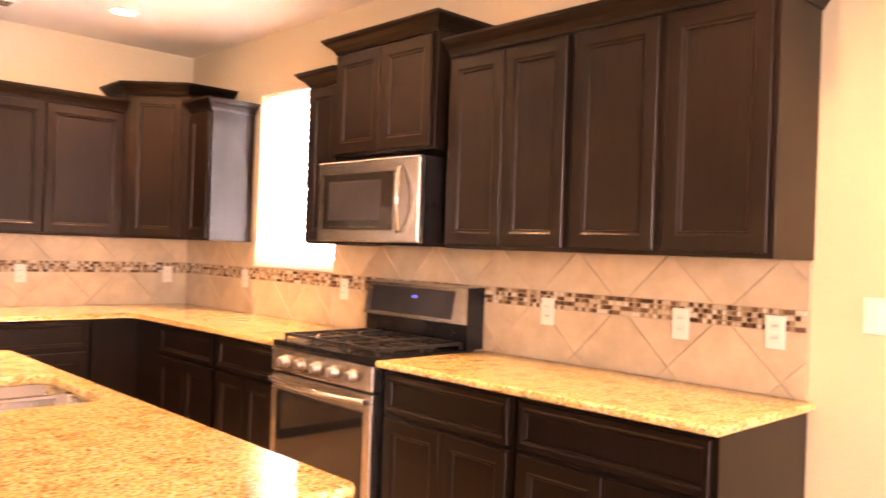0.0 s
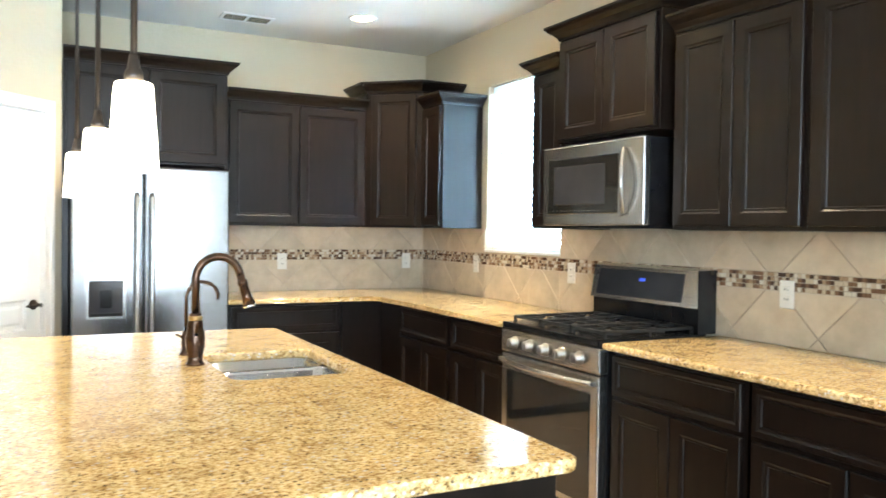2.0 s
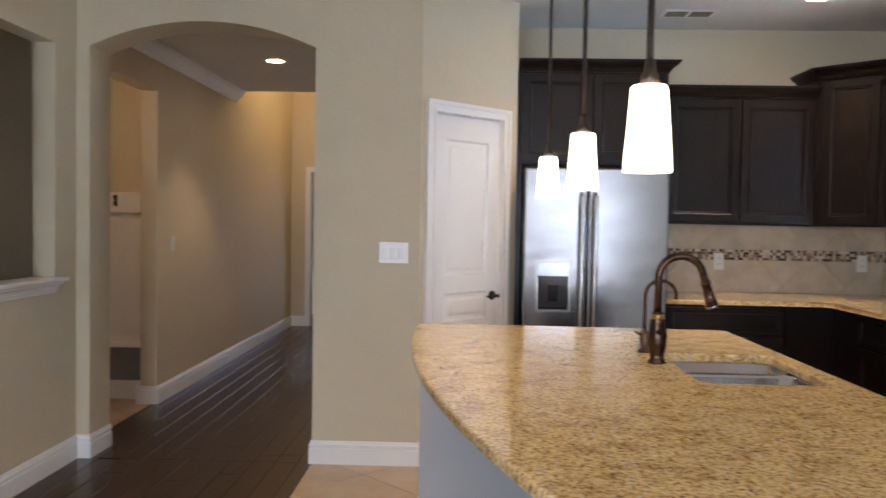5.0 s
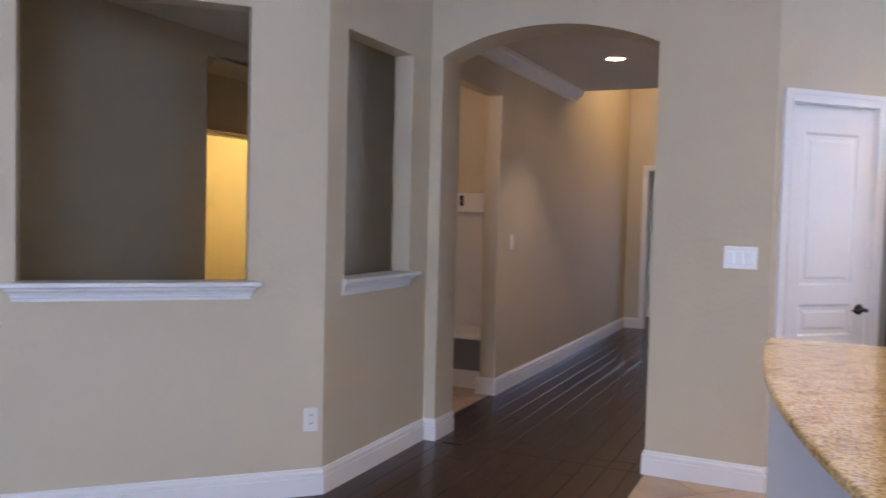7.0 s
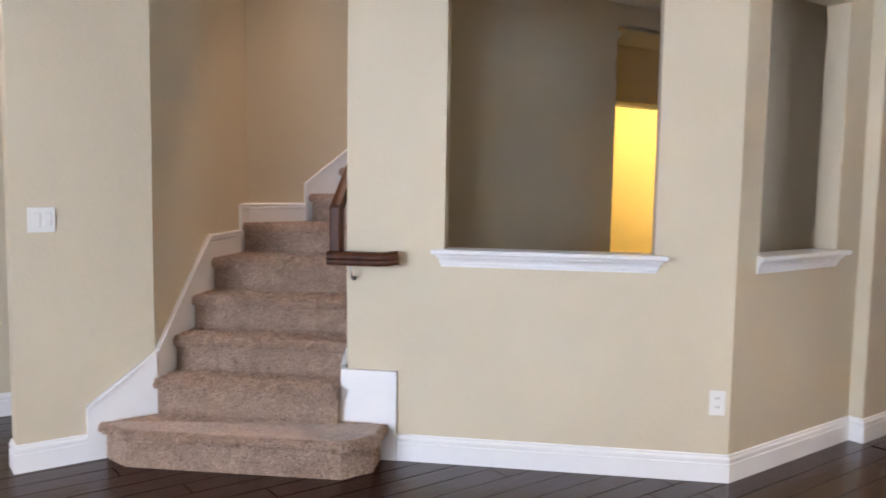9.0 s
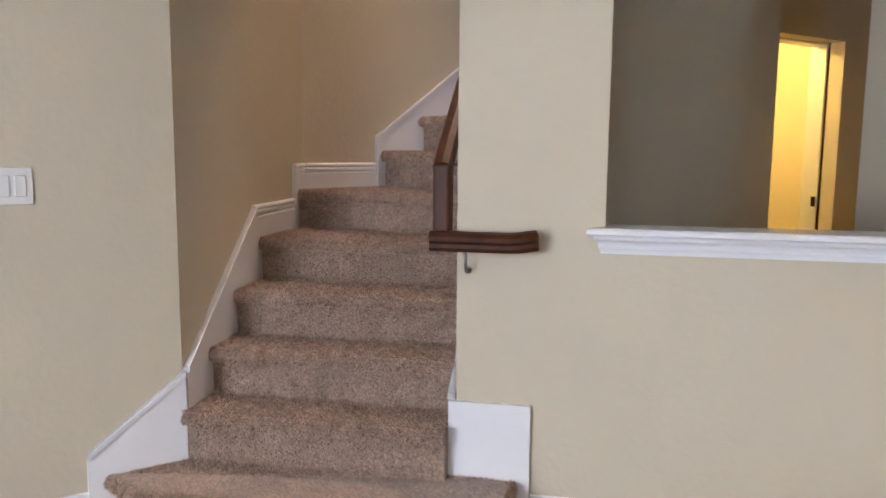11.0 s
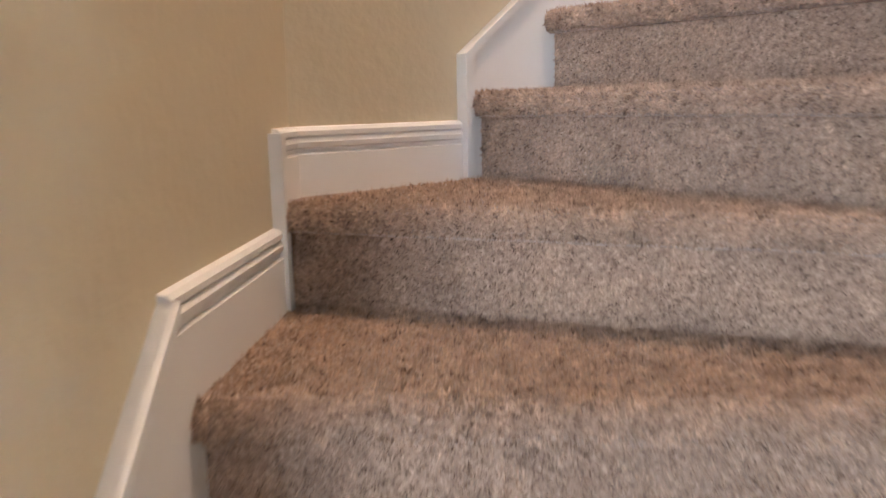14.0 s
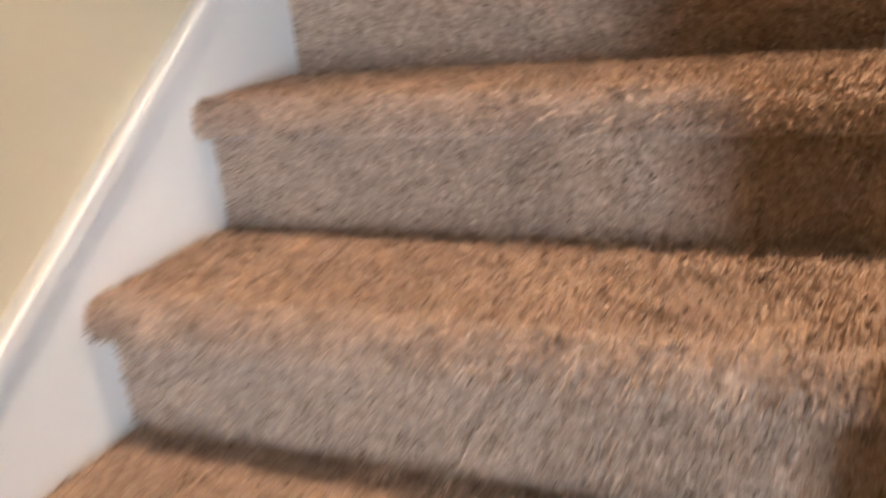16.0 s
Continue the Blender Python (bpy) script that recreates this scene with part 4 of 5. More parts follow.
# worktops
fx = XR - 0.655
solo("worktop", prism([(fx, 1.045), (XR - 0.002, 1.045), (XR - 0.002, 2.530), (fx, 2.530)], 0.882, 0.912, 0.010, 3), M_GRANITE, "speckled golden granite worktop beside the range", "worktop")
solo("worktop", prism([(1.062, YB - 0.002), (1.062, YB - 0.655), (fx - 0.05, YB - 0.655), (fx, YB - 0.705), (fx, 3.325), (XR - 0.002, 3.325), (XR - 0.002, YB - 0.002)], 0.882, 0.912, 0.010, 3), M_GRANITE, "speckled golden granite corner worktop", "worktop")

# range
rg = thing("gas_range", "stainless gas range with black cooktop and glass oven door", "range", pose(2.055, 3.312, 0, 0, 0, -90))
RW2 = 0.766
part("body", boxes((0.002, RW2 - 0.002, 0.045, 0.64, 0.04, 0.895), bevel=0.003), M_BLACK, rg)
part("cooktop", boxes((0.0, RW2, 0.0, 0.60, 0.885, 0.918), bevel=0.008, seg=2), M_BLACK, rg, "black enamel cooktop")
part("control_panel", boxes((0.0, RW2, 0.0, 0.05, 0.775, 0.884), bevel=0.006, seg=2), M_STEEL, rg, "stainless knob panel")
for i in range(5):
    kx = 0.13 + i * 0.127
    kn = part("knob", lathe([(0.030, 0.0), (0.030, -0.006), (0.024, -0.010), (0.022, -0.036), (0.018, -0.040)], 22, (kx, 0.0, 0.828), "y"), M_DARKSTEEL, rg, "brushed steel knob", True)
    part("knob_grip", boxes((kx - 0.004, kx + 0.004, -0.046, -0.036, 0.808, 0.848), bevel=0.002), M_DARKSTEEL, kn)
od = part("oven_door", boxes((0.004, RW2 - 0.004, 0.002, 0.045, 0.185, 0.765), bevel=0.006, seg=2), M_STEEL, rg, "stainless oven door frame")
part("oven_window", boxes((0.055, RW2 - 0.055, -0.003, 0.006, 0.215, 0.690), bevel=0.004), M_OVENGLASS, od, "dark reflecting oven glass")
arcp = [(0.03 + (RW2 - 0.06) * i / 16, -0.020 - 0.040 * math.sin(math.pi * i / 16), 0.735) for i in range(17)]
hb = part("door_handle", tube(arcp, 0.0125, 12), M_STEEL, od, "bowed steel handle", True)
for hx in (0.03, RW2 - 0.03):
    part("handle_post", boxes((hx - 0.012, hx + 0.012, -0.03, 0.004, 0.722, 0.748), bevel=0.004), M_STEEL, hb)
part("storage_drawer", boxes((0.004, RW2 - 0.004, 0.004, 0.045, 0.045, 0.178), bevel=0.005, seg=2), M_STEEL, rg, "stainless storage drawer")
part("backguard", boxes((0.0, RW2, 0.565, 0.655, 0.918, 1.035)), M_BLACK, rg, "black backguard base")
bgd = bmesh.new()
for (x0, x1) in ((0.0, RW2),):
    prof = [(0.545, 1.03), (0.575, 1.195), (0.60, 1.205), (0.655, 1.205), (0.655, 1.03)]
    lo = [bgd.verts.new((x0, y, z)) for y, z in prof]
    hi = [bgd.verts.new((x1, y, z)) for y, z in prof]
    bgd.faces.new(lo[::-1]), bgd.faces.new(hi)
    for i in range(5):
        bgd.faces.new((lo[i], lo[(i + 1) % 5], hi[(i + 1) % 5], hi[i]))
bg = part("backguard_panel", bgd, M_STEEL, rg, "stainless backguard")
tilt = math.degrees(math.atan2(0.03, 0.165))
part("display", boxes((0.045, RW2 - 0.11, -0.003, 0.0, 0.018, 0.150), bevel=0.001), M_DISPLAY, bg, "dark glass control display").matrix_local = pose(0, 0.545, 1.03, -tilt)
part("clock", boxes((0.36, 0.40, -0.0042, -0.003, 0.10, 0.115)), M_BLUE, bg, "blue clock digits").matrix_local = pose(0, 0.545, 1.03, -tilt)
part("side_cap", boxes((RW2, RW2 + 0.004, 0.54, 0.655, 0.918, 1.20)), M_BLACK, bg)
for gx0 in (0.03, 0.27, 0.51):
    g = bmesh.new()
    gx1 = gx0 + 0.225
    for a in ((gx0, gx0 + 0.012, 0.05, 0.55), (gx1 - 0.012, gx1, 0.05, 0.55), (gx0, gx1, 0.05, 0.062), (gx0, gx1, 0.538, 0.55), (gx0, gx1, 0.295, 0.307)):
        box(g, *a, 0.936, 0.950, bevel=0.002)
    for cy in (0.175, 0.425):
        for (a, b) in ((gx0 + 0.02, gx0 + 0.085), (gx1 - 0.085, gx1 - 0.02)):
            box(g, a - 0.02, b, cy - 0.005, cy + 0.005, 0.938, 0.950)
        for sgn in (-1, 1):
            box(g, (gx0 + gx1) / 2 - 0.005, (gx0 + gx1) / 2 + 0.005, cy + sgn * 0.03 if sgn > 0 else cy - 0.115, cy + 0.115 if sgn > 0 else cy - 0.03, 0.938, 0.950)
    for a in (gx0 + 0.006, gx1 - 0.006):
        for b in (0.056, 0.3, 0.544):
            box(g, a - 0.006, a + 0.006, b - 0.006, b + 0.006, 0.916, 0.938)
    part("grate", g, M_IRON, rg, "black cast iron grate")
    for cy in (0.175, 0.425):
        part("burner", lathe([(0.045, 0.917), (0.045, 0.925), (0.034, 0.928), (0.034, 0.935), (0.030, 0.937)], 20, ((gx0 + gx1) / 2, cy, 0)), M_IRON, rg, "", True)

# microwave
mwv = thing("microwave", "stainless over-range microwave with dark window and curved handle", "microwave", pose(2.31, 3.345, 1.395, 0, 0, -90))
MW, MH = 0.757, 0.388
part("body", boxes((0.002, MW - 0.002, 0.035, 0.395, 0.004, MH), bevel=0.003), M_BLACK, mwv)
md = part("door", boxes((0, MW, 0, 0.034, 0.0, MH), bevel=0.007, seg=2), M_STEEL, mwv, "stainless front")
part("window", boxes((0.050, 0.590, -0.003, 0.004, 0.055, MH - 0.062), bevel=0.003), M_OVENGLASS, md, "black glass window")
part("window_screen", boxes((0.10, 0.50, -0.0038, -0.002, 0.10, MH - 0.10), bevel=0.001), M_DISPLAY, md)
for i in range(11):
    part("button", boxes((0.09 + i * 0.036, 0.105 + i * 0.036, -0.0045, -0.0035, 0.068, 0.072)), M_STEEL, md)
hp = [(0.640 + 0.026 * math.sin(math.pi * i / 14), -0.012 - 0.036 * math.sin(math.pi * i / 14), 0.045 + 0.300 * i / 14) for i in range(15)]
part("door_handle", tube(hp, [0.0085 + 0.003 * math.sin(math.pi * i / 14) for i in range(15)], 12), M_STEEL, md, "bowed steel handle", True)
part("vent_grille", boxes((0.02, MW - 0.02, 0.05, 0.37, -0.012, 0.004)), M_BLACK, mwv)

# refrigerator
fr = thing("refrigerator", "stainless side-by-side refrigerator with ice dispenser", "refrigerator", pose(0.172, 4.79, 0))
FWD = 0.865
part("body", boxes((0.004, FWD - 0.004, 0.085, 0.77, 0.03, 1.70), bevel=0.004), M_BLACK, fr, "dark grey cabinet body")
for (a, b, nm) in ((0.0, 0.378, "freezer_door"), (0.387, FWD, "fridge_door")):
    dr = part(nm, boxes((a, b, 0.0, 0.08, 0.075, 1.705), bevel=0.012, seg=3), M_FRIDGE, fr, "brushed stainless door")
    hx = b - 0.035 if a == 0 else a + 0.035
    hpts = [(hx, -0.004, 1.545), (hx, -0.045, 1.515), (hx, -0.055, 1.45), (hx, -0.055, 0.60), (hx, -0.045, 0.53), (hx, -0.004, 0.50)]
    part("door_handle", tube(hpts, 0.0145, 12), M_STEEL, dr, "long steel bar handle", True)
    if a == 0:
        dsp = part("dispenser", join(boxes((0.075, 0.285, -0.006, 0.004, 0.835, 0.85), (0.075, 0.285, -0.006, 0.004, 1.135, 1.15), (0.075, 0.09, -0.006, 0.004, 0.85, 1.135), (0.27, 0.285, -0.006, 0.004, 0.85, 1.135))), M_STEEL, dr, "steel dispenser frame")
        part("dispenser_panel", boxes((0.09, 0.27, -0.008, 0.0, 1.05, 1.135), bevel=0.002), M_SINK, dsp, "silver button panel")
        # flat dark plate on the door in place of a hollow recess
        part("dispenser_recess", boxes((0.09, 0.27, -0.0035, -0.0005, 0.85, 1.05)), M_DISPLAY, dsp, "flat dark plate in place of the dispenser recess")
        part("paddle", boxes((0.15, 0.21, -0.012, -0.003, 0.90, 1.0), bevel=0.003), M_BLACK, dsp)
        part("drip_tray", boxes((0.10, 0.26, -0.022, -0.003, 0.852, 0.868), bevel=0.003), M_BLACK, dsp)
part("kick_grille", boxes((0.01, FWD - 0.01, 0.03, 0.09, 0.0, 0.07)), M_BLACK, fr)
solo("cabinet_side_panel", boxes((0.1315, 0.165, 4.965, YB, 0, 1.734), bevel=0.001), M_CAB, "espresso panel beside the refrigerator", "panel")
solo("cabinet_side_panel", boxes((1.04, 1.06, 4.965, YB, 0, 1.734), bevel=0.001), M_CAB, "espresso panel beside the refrigerator", "panel")

# island
isl = thing("kitchen_island", "kitchen island with espresso cabinets and painted knee wall", "island")
part("cabinet_body", boxes((0.40, 0.905, 1.275, 2.26, 0.0, 0.883), (0.40, 0.905, 2.83, 3.42, 0.0, 0.883), (0.40, 0.905, 2.26, 2.83, 0.0, 0.66), (0.40, 0.49, 2.26, 2.83, 0.66, 0.883)), M_CAB, isl)
for i in range(4):
    y0 = 1.29 + i * 0.53
    part("door", shaker_door(0, 0.515, 0, 0.55), M_CAB, isl).matrix_local = pose(0.927, y0, 0.12, 0, 0, 90)
    part("drawer_front", shaker_door(0, 0.515, 0, 0.16, 0, 0.028), M_CAB, isl).matrix_local = pose(0.927, y0, 0.69, 0, 0, 90)
part("end_panel", boxes((0.40, 0.93, 1.255, 1.274, 0.0, 0.883), bevel=0.001), M_CAB, isl)
part("knee_wall", boxes((0.29, 0.3995, 1.255, 3.45, 0, 0.883)), M_KNEE, isl, "grey painted knee wall")
part("wing_wall", boxes((-0.365, 0.29, 3.44, 3.54, 0, 0.883)), M_KNEE, isl, "grey painted wing wall under the overhang")
part("knee_baseboard", sweep([(0.29, 1.255), (0.29, 3.44), (-0.365, 3.44), (-0.365, 3.54)], [(-o, z) for o, z in BASE]), M_WHITE, isl, "white baseboard")
part("corner_board", boxes((0.275, 0.2895, 1.255, 1.9, 0.14, 0.883), bevel=0.001), M_WHITE, isl, "white panel board")


def arc_side():
    a, b, bul = Vector((-0.01, 1.23)), Vector((-0.385, 3.44)), 0.105
    out = []
    for i in range(1, 24):
        t = i / 24
        p = a.lerp(b, t) + Vector((-0.98, -0.17)) * bul * 4 * t * (1 - t)
        out.append((p.x, p.y))
    return out


def rounded(c, r, a0, a1, n=5):
    return [(c[0] + r * math.cos(radians(a0 + (a1 - a0) * i / n)), c[1] + r * math.sin(radians(a0 + (a1 - a0) * i / n))) for i in range(n + 1)]


top_poly = rounded((0.93, 1.24), 0.03, -90, 0) + rounded((0.93, 3.445), 0.03, 0, 90) + rounded((-0.335, 3.51 - 0.03), 0.05, 90, 180)[0:6] + arc_side()[::-1] + rounded((0.02, 1.24), 0.03, 200, 270, 3)


def island_top():
    """The granite slab with the sink's opening cut through it."""
    outer = top_poly
    hole = rounded((0.56, 2.33), 0.05, 180, 270) + rounded((0.84, 2.33), 0.05, 270, 360) + rounded((0.84, 2.76), 0.05, 0, 90) + rounded((0.56, 2.76), 0.05, 90, 180)
    bm = bmesh.new()
    for z in (0.884, 0.914):
        loops = []
        for poly in (outer, hole):
            vs = [bm.verts.new((x, y, z)) for x, y in poly]
            loops.append([bm.edges.new((vs[i], vs[(i + 1) % len(vs)])) for i in range(len(vs))])
        bmesh.ops.triangle_fill(bm, edges=loops[0] + loops[1], use_beauty=True)
    bm.verts.ensure_lookup_table()
    n0, n1 = len(outer), len(hole)
    off = n0 + n1
    for st, n in ((0, n0), (n0, n1)):
        for i in range(n):
            a, b = st + i, st + (i + 1) % n
            bm.faces.new((bm.verts[a], bm.verts[b], bm.verts[b + off], bm.verts[a + off]))
    bmesh.ops.recalc_face_normals(bm, faces=bm.faces)
    es = [e for e in bm.edges if len(e.link_faces) == 2 and e.calc_face_angle() > 1.2 and abs(e.verts[0].co.z - e.verts[1].co.z) < 1e-4]
    bmesh.ops.bevel(bm, geom=es, offset=0.009, segments=3, affect="EDGES", profile=0.6)
    return bm


solo("island_worktop", island_top(), M_GRANITE, "large speckled golden granite island top with curved side", "worktop")


def bowl(x0, x1, y0, y1, z0, z1, r=0.05):
    bm = bmesh.new()
    rings = []
    for inset, z in ((-0.015, z1), (0.0, z1 - 0.002), (0.006, z0 + 0.04), (0.02, z0 + 0.012), (0.05, z0)):
        pts = rounded((x0 + r, y0 + r), r - min(inset, r - 0.01) * 0.5, 180, 270) + rounded((x1 - r, y0 + r), r - min(inset, r - 0.01) * 0.5, 270, 360) + rounded((x1 - r, y1 - r), r - min(inset, r - 0.01) * 0.5, 0, 90) + rounded((x0 + r, y1 - r), r - min(inset, r - 0.01) * 0.5, 90, 180)
        cx, cy = (x0 + x1) / 2, (y0 + y1) / 2
        kx, ky = ((x1 - x0) - 2 * inset) / (x1 - x0), ((y1 - y0) - 2 * inset) / (y1 - y0)
        rings.append([bm.verts.new((cx + (px - cx) * kx, cy + (py - cy) * ky, z)) for px, py in pts])
    for a, b in zip(rings, rings[1:]):
        for k in range(len(a)):
            bm.faces.new((a[k], a[(k + 1) % len(a)], b[(k + 1) % len(a)], b[k]))
    bm.faces.new(rings[-1])
    return bm


snk = thing("kitchen_sink", "stainless undermount double-bowl sink in the island", "sink")
part("bowl", bowl(0.524, 0.876, 2.612, 2.796, 0.70, 0.8835), M_SINK, snk, "", True)
part("bowl", bowl(0.524, 0.876, 2.294, 2.588, 0.70, 0.8835), M_SINK, snk, "", True)
part("divider", boxes((0.526, 0.874, 2.582, 2.618, 0.82, 0.883), bevel=0.008, seg=2), M_SINK, snk)
for cy in (2.71, 2.43):
    part("drain", lathe([(0.04, 0.700), (0.042, 0.704), (0.03, 0.705), (0.012, 0.702)], 20, (0.70, cy, 0)), M_STEEL, snk, "", True)

fau = thing("faucet", "bronze gooseneck pull-down kitchen faucet", "faucet", pose(0.455, 2.60, 0.914))
part("base", lathe([(0.030, 0.0), (0.030, 0.006), (0.024, 0.012), (0.024, 0.03), (0.030, 0.06), (0.031, 0.09), (0.025, 0.13), (0.020, 0.15), (0.020, 0.165), (0.016, 0.17)], 24), M_BRONZE, fau, "", True)
part("collar", lathe([(0.0205, 0.145), (0.0225, 0.148), (0.0225, 0.158), (0.0205, 0.161)], 24), plain("brass_band", (0.35, 0.22, 0.08), (0.45, 0.29, 0.12), 10, 0.3, 1.0), fau, "brass ring", True)
gn = [(0, 0, 0.16), (0, 0, 0.28)] + [(0.072 - 0.072 * math.cos(radians(a)), 0.0, 0.28 + 0.072 * math.sin(radians(a))) for a in range(10, 171, 10)]
part("gooseneck", tube(gn, 0.0135, 14), M_BRONZE, fau, "", True)
e = Vector(gn[-1])
dd = Vector((0.30, 0, -0.954)).normalized()
part("spray_head", join(tube([e, e + dd * 0.02, e + dd * 0.022, e + dd * 0.035, e + dd * 0.037, e + dd * 0.075, e + dd * 0.105], [0.0135, 0.0135, 0.0175, 0.0175, 0.015, 0.017, 0.023], 16)), M_BRONZE, fau, "", True)
part("spray_nozzle", tube([e + dd * 0.103, e + dd * 0.114], [0.022, 0.019], 16), M_SINK, fau, "silver nozzle rim", True)
part("lever", tube([(0, -0.022, 0.10), (-0.004, -0.045, 0.115), (-0.006, -0.07, 0.15)], [0.008, 0.007, 0.006], 10), M_BRONZE, fau, "", True)
fl = thing("filter_faucet", "small bronze drinking-water faucet beside the sink", "faucet", pose(0.462, 2.82, 0.914))
part("base", lathe([(0.024, 0.0), (0.022, 0.008), (0.014, 0.015), (0.017, 0.05), (0.014, 0.075), (0.009, 0.085)], 18), M_BRONZE, fl, "", True)
part("spout", tube([(0, 0, 0.08), (0, 0, 0.20)] + [(0.055 - 0.055 * math.cos(radians(a)), 0, 0.20 + 0.055 * math.sin(radians(a))) for a in range(15, 166, 15)] + [(0.108, 0, 0.19)], 0.0065, 10), M_BRONZE, fl, "", True)
part("lever", tube([(-0.01, 0, 0.06), (-0.035, 0, 0.075)], [0.005, 0.004], 8), M_BRONZE, fl, "", True)

# pendants
for px, py in ((0.134, 1.37), (0.127, 2.10), (0.114, 2.86)):
    pn = thing("pendant_light", "lit white glass pendant on a bronze rod", "pendant light", pose(px, py, 0), "pendants over the island")
    part("shade", lathe([(0.016, 1.604), (0.0285, 1.603), (0.0312, 1.598), (0.0415, 1.457), (0.040, 1.455), (0.016, 1.458)], 28), M_SHADE, pn, "glowing white glass shade", True)
    part("cap", lathe([(0.008, 1.650), (0.011, 1.626), (0.015, 1.620), (0.017, 1.6045)], 18), M_ROD, pn, "", True)
    part("rod", tube([(0, 0, 1.645), (0, 0, CEIL - 0.02)], 0.0058, 10), M_ROD, pn, "", True)
    part("canopy", lathe([(0.055, CEIL - 0.001), (0.055, CEIL - 0.012), (0.03, CEIL - 0.024), (0.01, CEIL - 0.028)], 22), M_ROD, pn, "", True)

# recessed ceiling lights, those of living room and stairwell added out of view, and vent
for cx, cy, cz in [(*c, CEIL) for c in CANS] + [(-1.68, 6.2, 2.60), (-4.46, 2.75, HI)]:
    cn = thing("recessed_light", "lit recessed ceiling light with white trim ring, some added out of view", "ceiling light", pose(cx, cy, cz), "recessed lights")
    part("trim_ring", lathe([(0.062, -0.002), (0.066, -0.006), (0.088, -0.005), (0.092, -0.0015)], 28), M_WHITE, cn, "", True)
    part("lens", lathe([(0.001, -0.004), (0.064, -0.004)], 28), M_CAN, cn, "glowing lens")
vt = thing("ceiling_vent", "white ceiling air vent with two slatted fields", "vent", pose(1.215, 5.15, CEIL - 0.001))
part("frame", join(boxes((-0.165, 0.165, -0.085, -0.067, -0.008, 0), (-0.165, 0.165, 0.067, 0.085, -0.008, 0), (-0.165, -0.145, -0.067, 0.067, -0.008, 0), (0.145, 0.165, -0.067, 0.067, -0.008, 0), (-0.008, 0.008, -0.067, 0.067, -0.008, 0))), M_WHITE, vt)
# dark sheet stands in for the shaded duct behind the slats
part("backing", boxes((-0.145, 0.145, -0.067, 0.067, -0.002, -0.0005)), M_DISPLAY, vt)
for i in range(9):
    yy = -0.060 + i * 0.015
    part("slat", boxes((-0.145, 0.145, yy - 0.0035, yy + 0.0035, -0.007, -0.003)), M_STEEL, vt)

# kitchen window
win = thing("window_1", "white kitchen window with lowered blinds and bright daylight", "window", kind="structure")
wy0, wy1, wz0, wz1 = 3.74, 4.60, 1.22, 2.33
part("window_frame", boxes((XR + 0.11, XR + 0.16, wy0, wy0 + 0.045, wz0, wz1), (XR + 0.11, XR + 0.16, wy1 - 0.045, wy1, wz0, wz1), (XR + 0.11, XR + 0.16, wy0 + 0.045, wy1 - 0.045, wz0, wz0 + 0.05), (XR + 0.11, XR + 0.16, wy0 + 0.045, wy1 - 0.045, wz1 - 0.05, wz1), (XR + 0.105, XR + 0.155, wy0 + 0.045, wy1 - 0.045, 1.755, 1.795)), M_WHITE, win)
pan = part("pane", boxes((XR + 0.133, XR + 0.137, wy0 + 0.045, wy1 - 0.045, wz0 + 0.05, wz1 - 0.05)), M_GLASS, win)
pan.visible_shadow = False
part("window_sill", boxes((XR - 0.02, XR + 0.11, wy0 - 0.0, wy1 + 0.0, wz0 + 0.001, wz0 + 0.018), bevel=0.003), M_WHITE, win)
bl = thing("window_blind", "white horizontal slat blind, lowered in the kitchen window", "blind")
part("head_rail", boxes((XR + 0.03, XR + 0.085, wy0 + 0.01, wy1 - 0.01, wz1 - 0.05, wz1 - 0.002), bevel=0.003), M_BLIND, bl)
for i in range(24):
    zz = wz0 + 0.05 + i * 0.0425
    part("slat", boxes((-0.024, 0.024, wy0 + 0.012, wy1 - 0.012, -0.0014, 0.0014)), M_BLIND, bl).matrix_local = pose(XR + 0.058, 0, zz, 0, 22, 0)
part("bottom_rail", boxes((XR + 0.035, XR + 0.08, wy0 + 0.012, wy1 - 0.012, wz0 + 0.02, wz0 + 0.036), bevel=0.003), M_BLIND, bl)
solo("backdrop", boxes((XR + 1.2, XR + 1.25, 2.0, 8.0, 0.0, 4.2)), M_SKYGLOW, "bright daylight outside the kitchen window", "backdrop", kind="structure")
solo("backdrop", boxes((-8.0, 6.0, -6.55, -6.5, -0.5, 4.0)), M_YARD, "bright daylight outside the living room", "backdrop", kind="structure")

# living-room windows behind the walk, and the unseen one added beyond the hall
for nm, m, w in (("window_2", pose(2.35, -3.5, 0, 0, 0, 180), 1.5), ("window_3", pose(-0.55, -3.5, 0, 0, 0, 180), 1.4), ("window_4", pose(-1.4, 11.5, -0.25), 0.76)):
    wt = thing(nm, "tall white-framed window out of view", "window", m, kind="structure")
    k = 2 if w > 1 else 1
    part("window_frame", boxes((0, w, 0.08, 0.14, 0.5, 0.56), (0, w, 0.08, 0.14, 2.34, 2.4), *[(max(0, i * w / k - 0.04), min(w, i * w / k + 0.04), 0.08, 0.14, 0.56, 2.34) for i in range(k + 1)]), M_WHITE, wt)
    for i in range(k):
        p = part("pane", boxes((i * w / k + 0.04, (i + 1) * w / k - 0.04, 0.108, 0.112, 0.56, 2.34)), M_GLASS, wt)
        p.visible_shadow = False

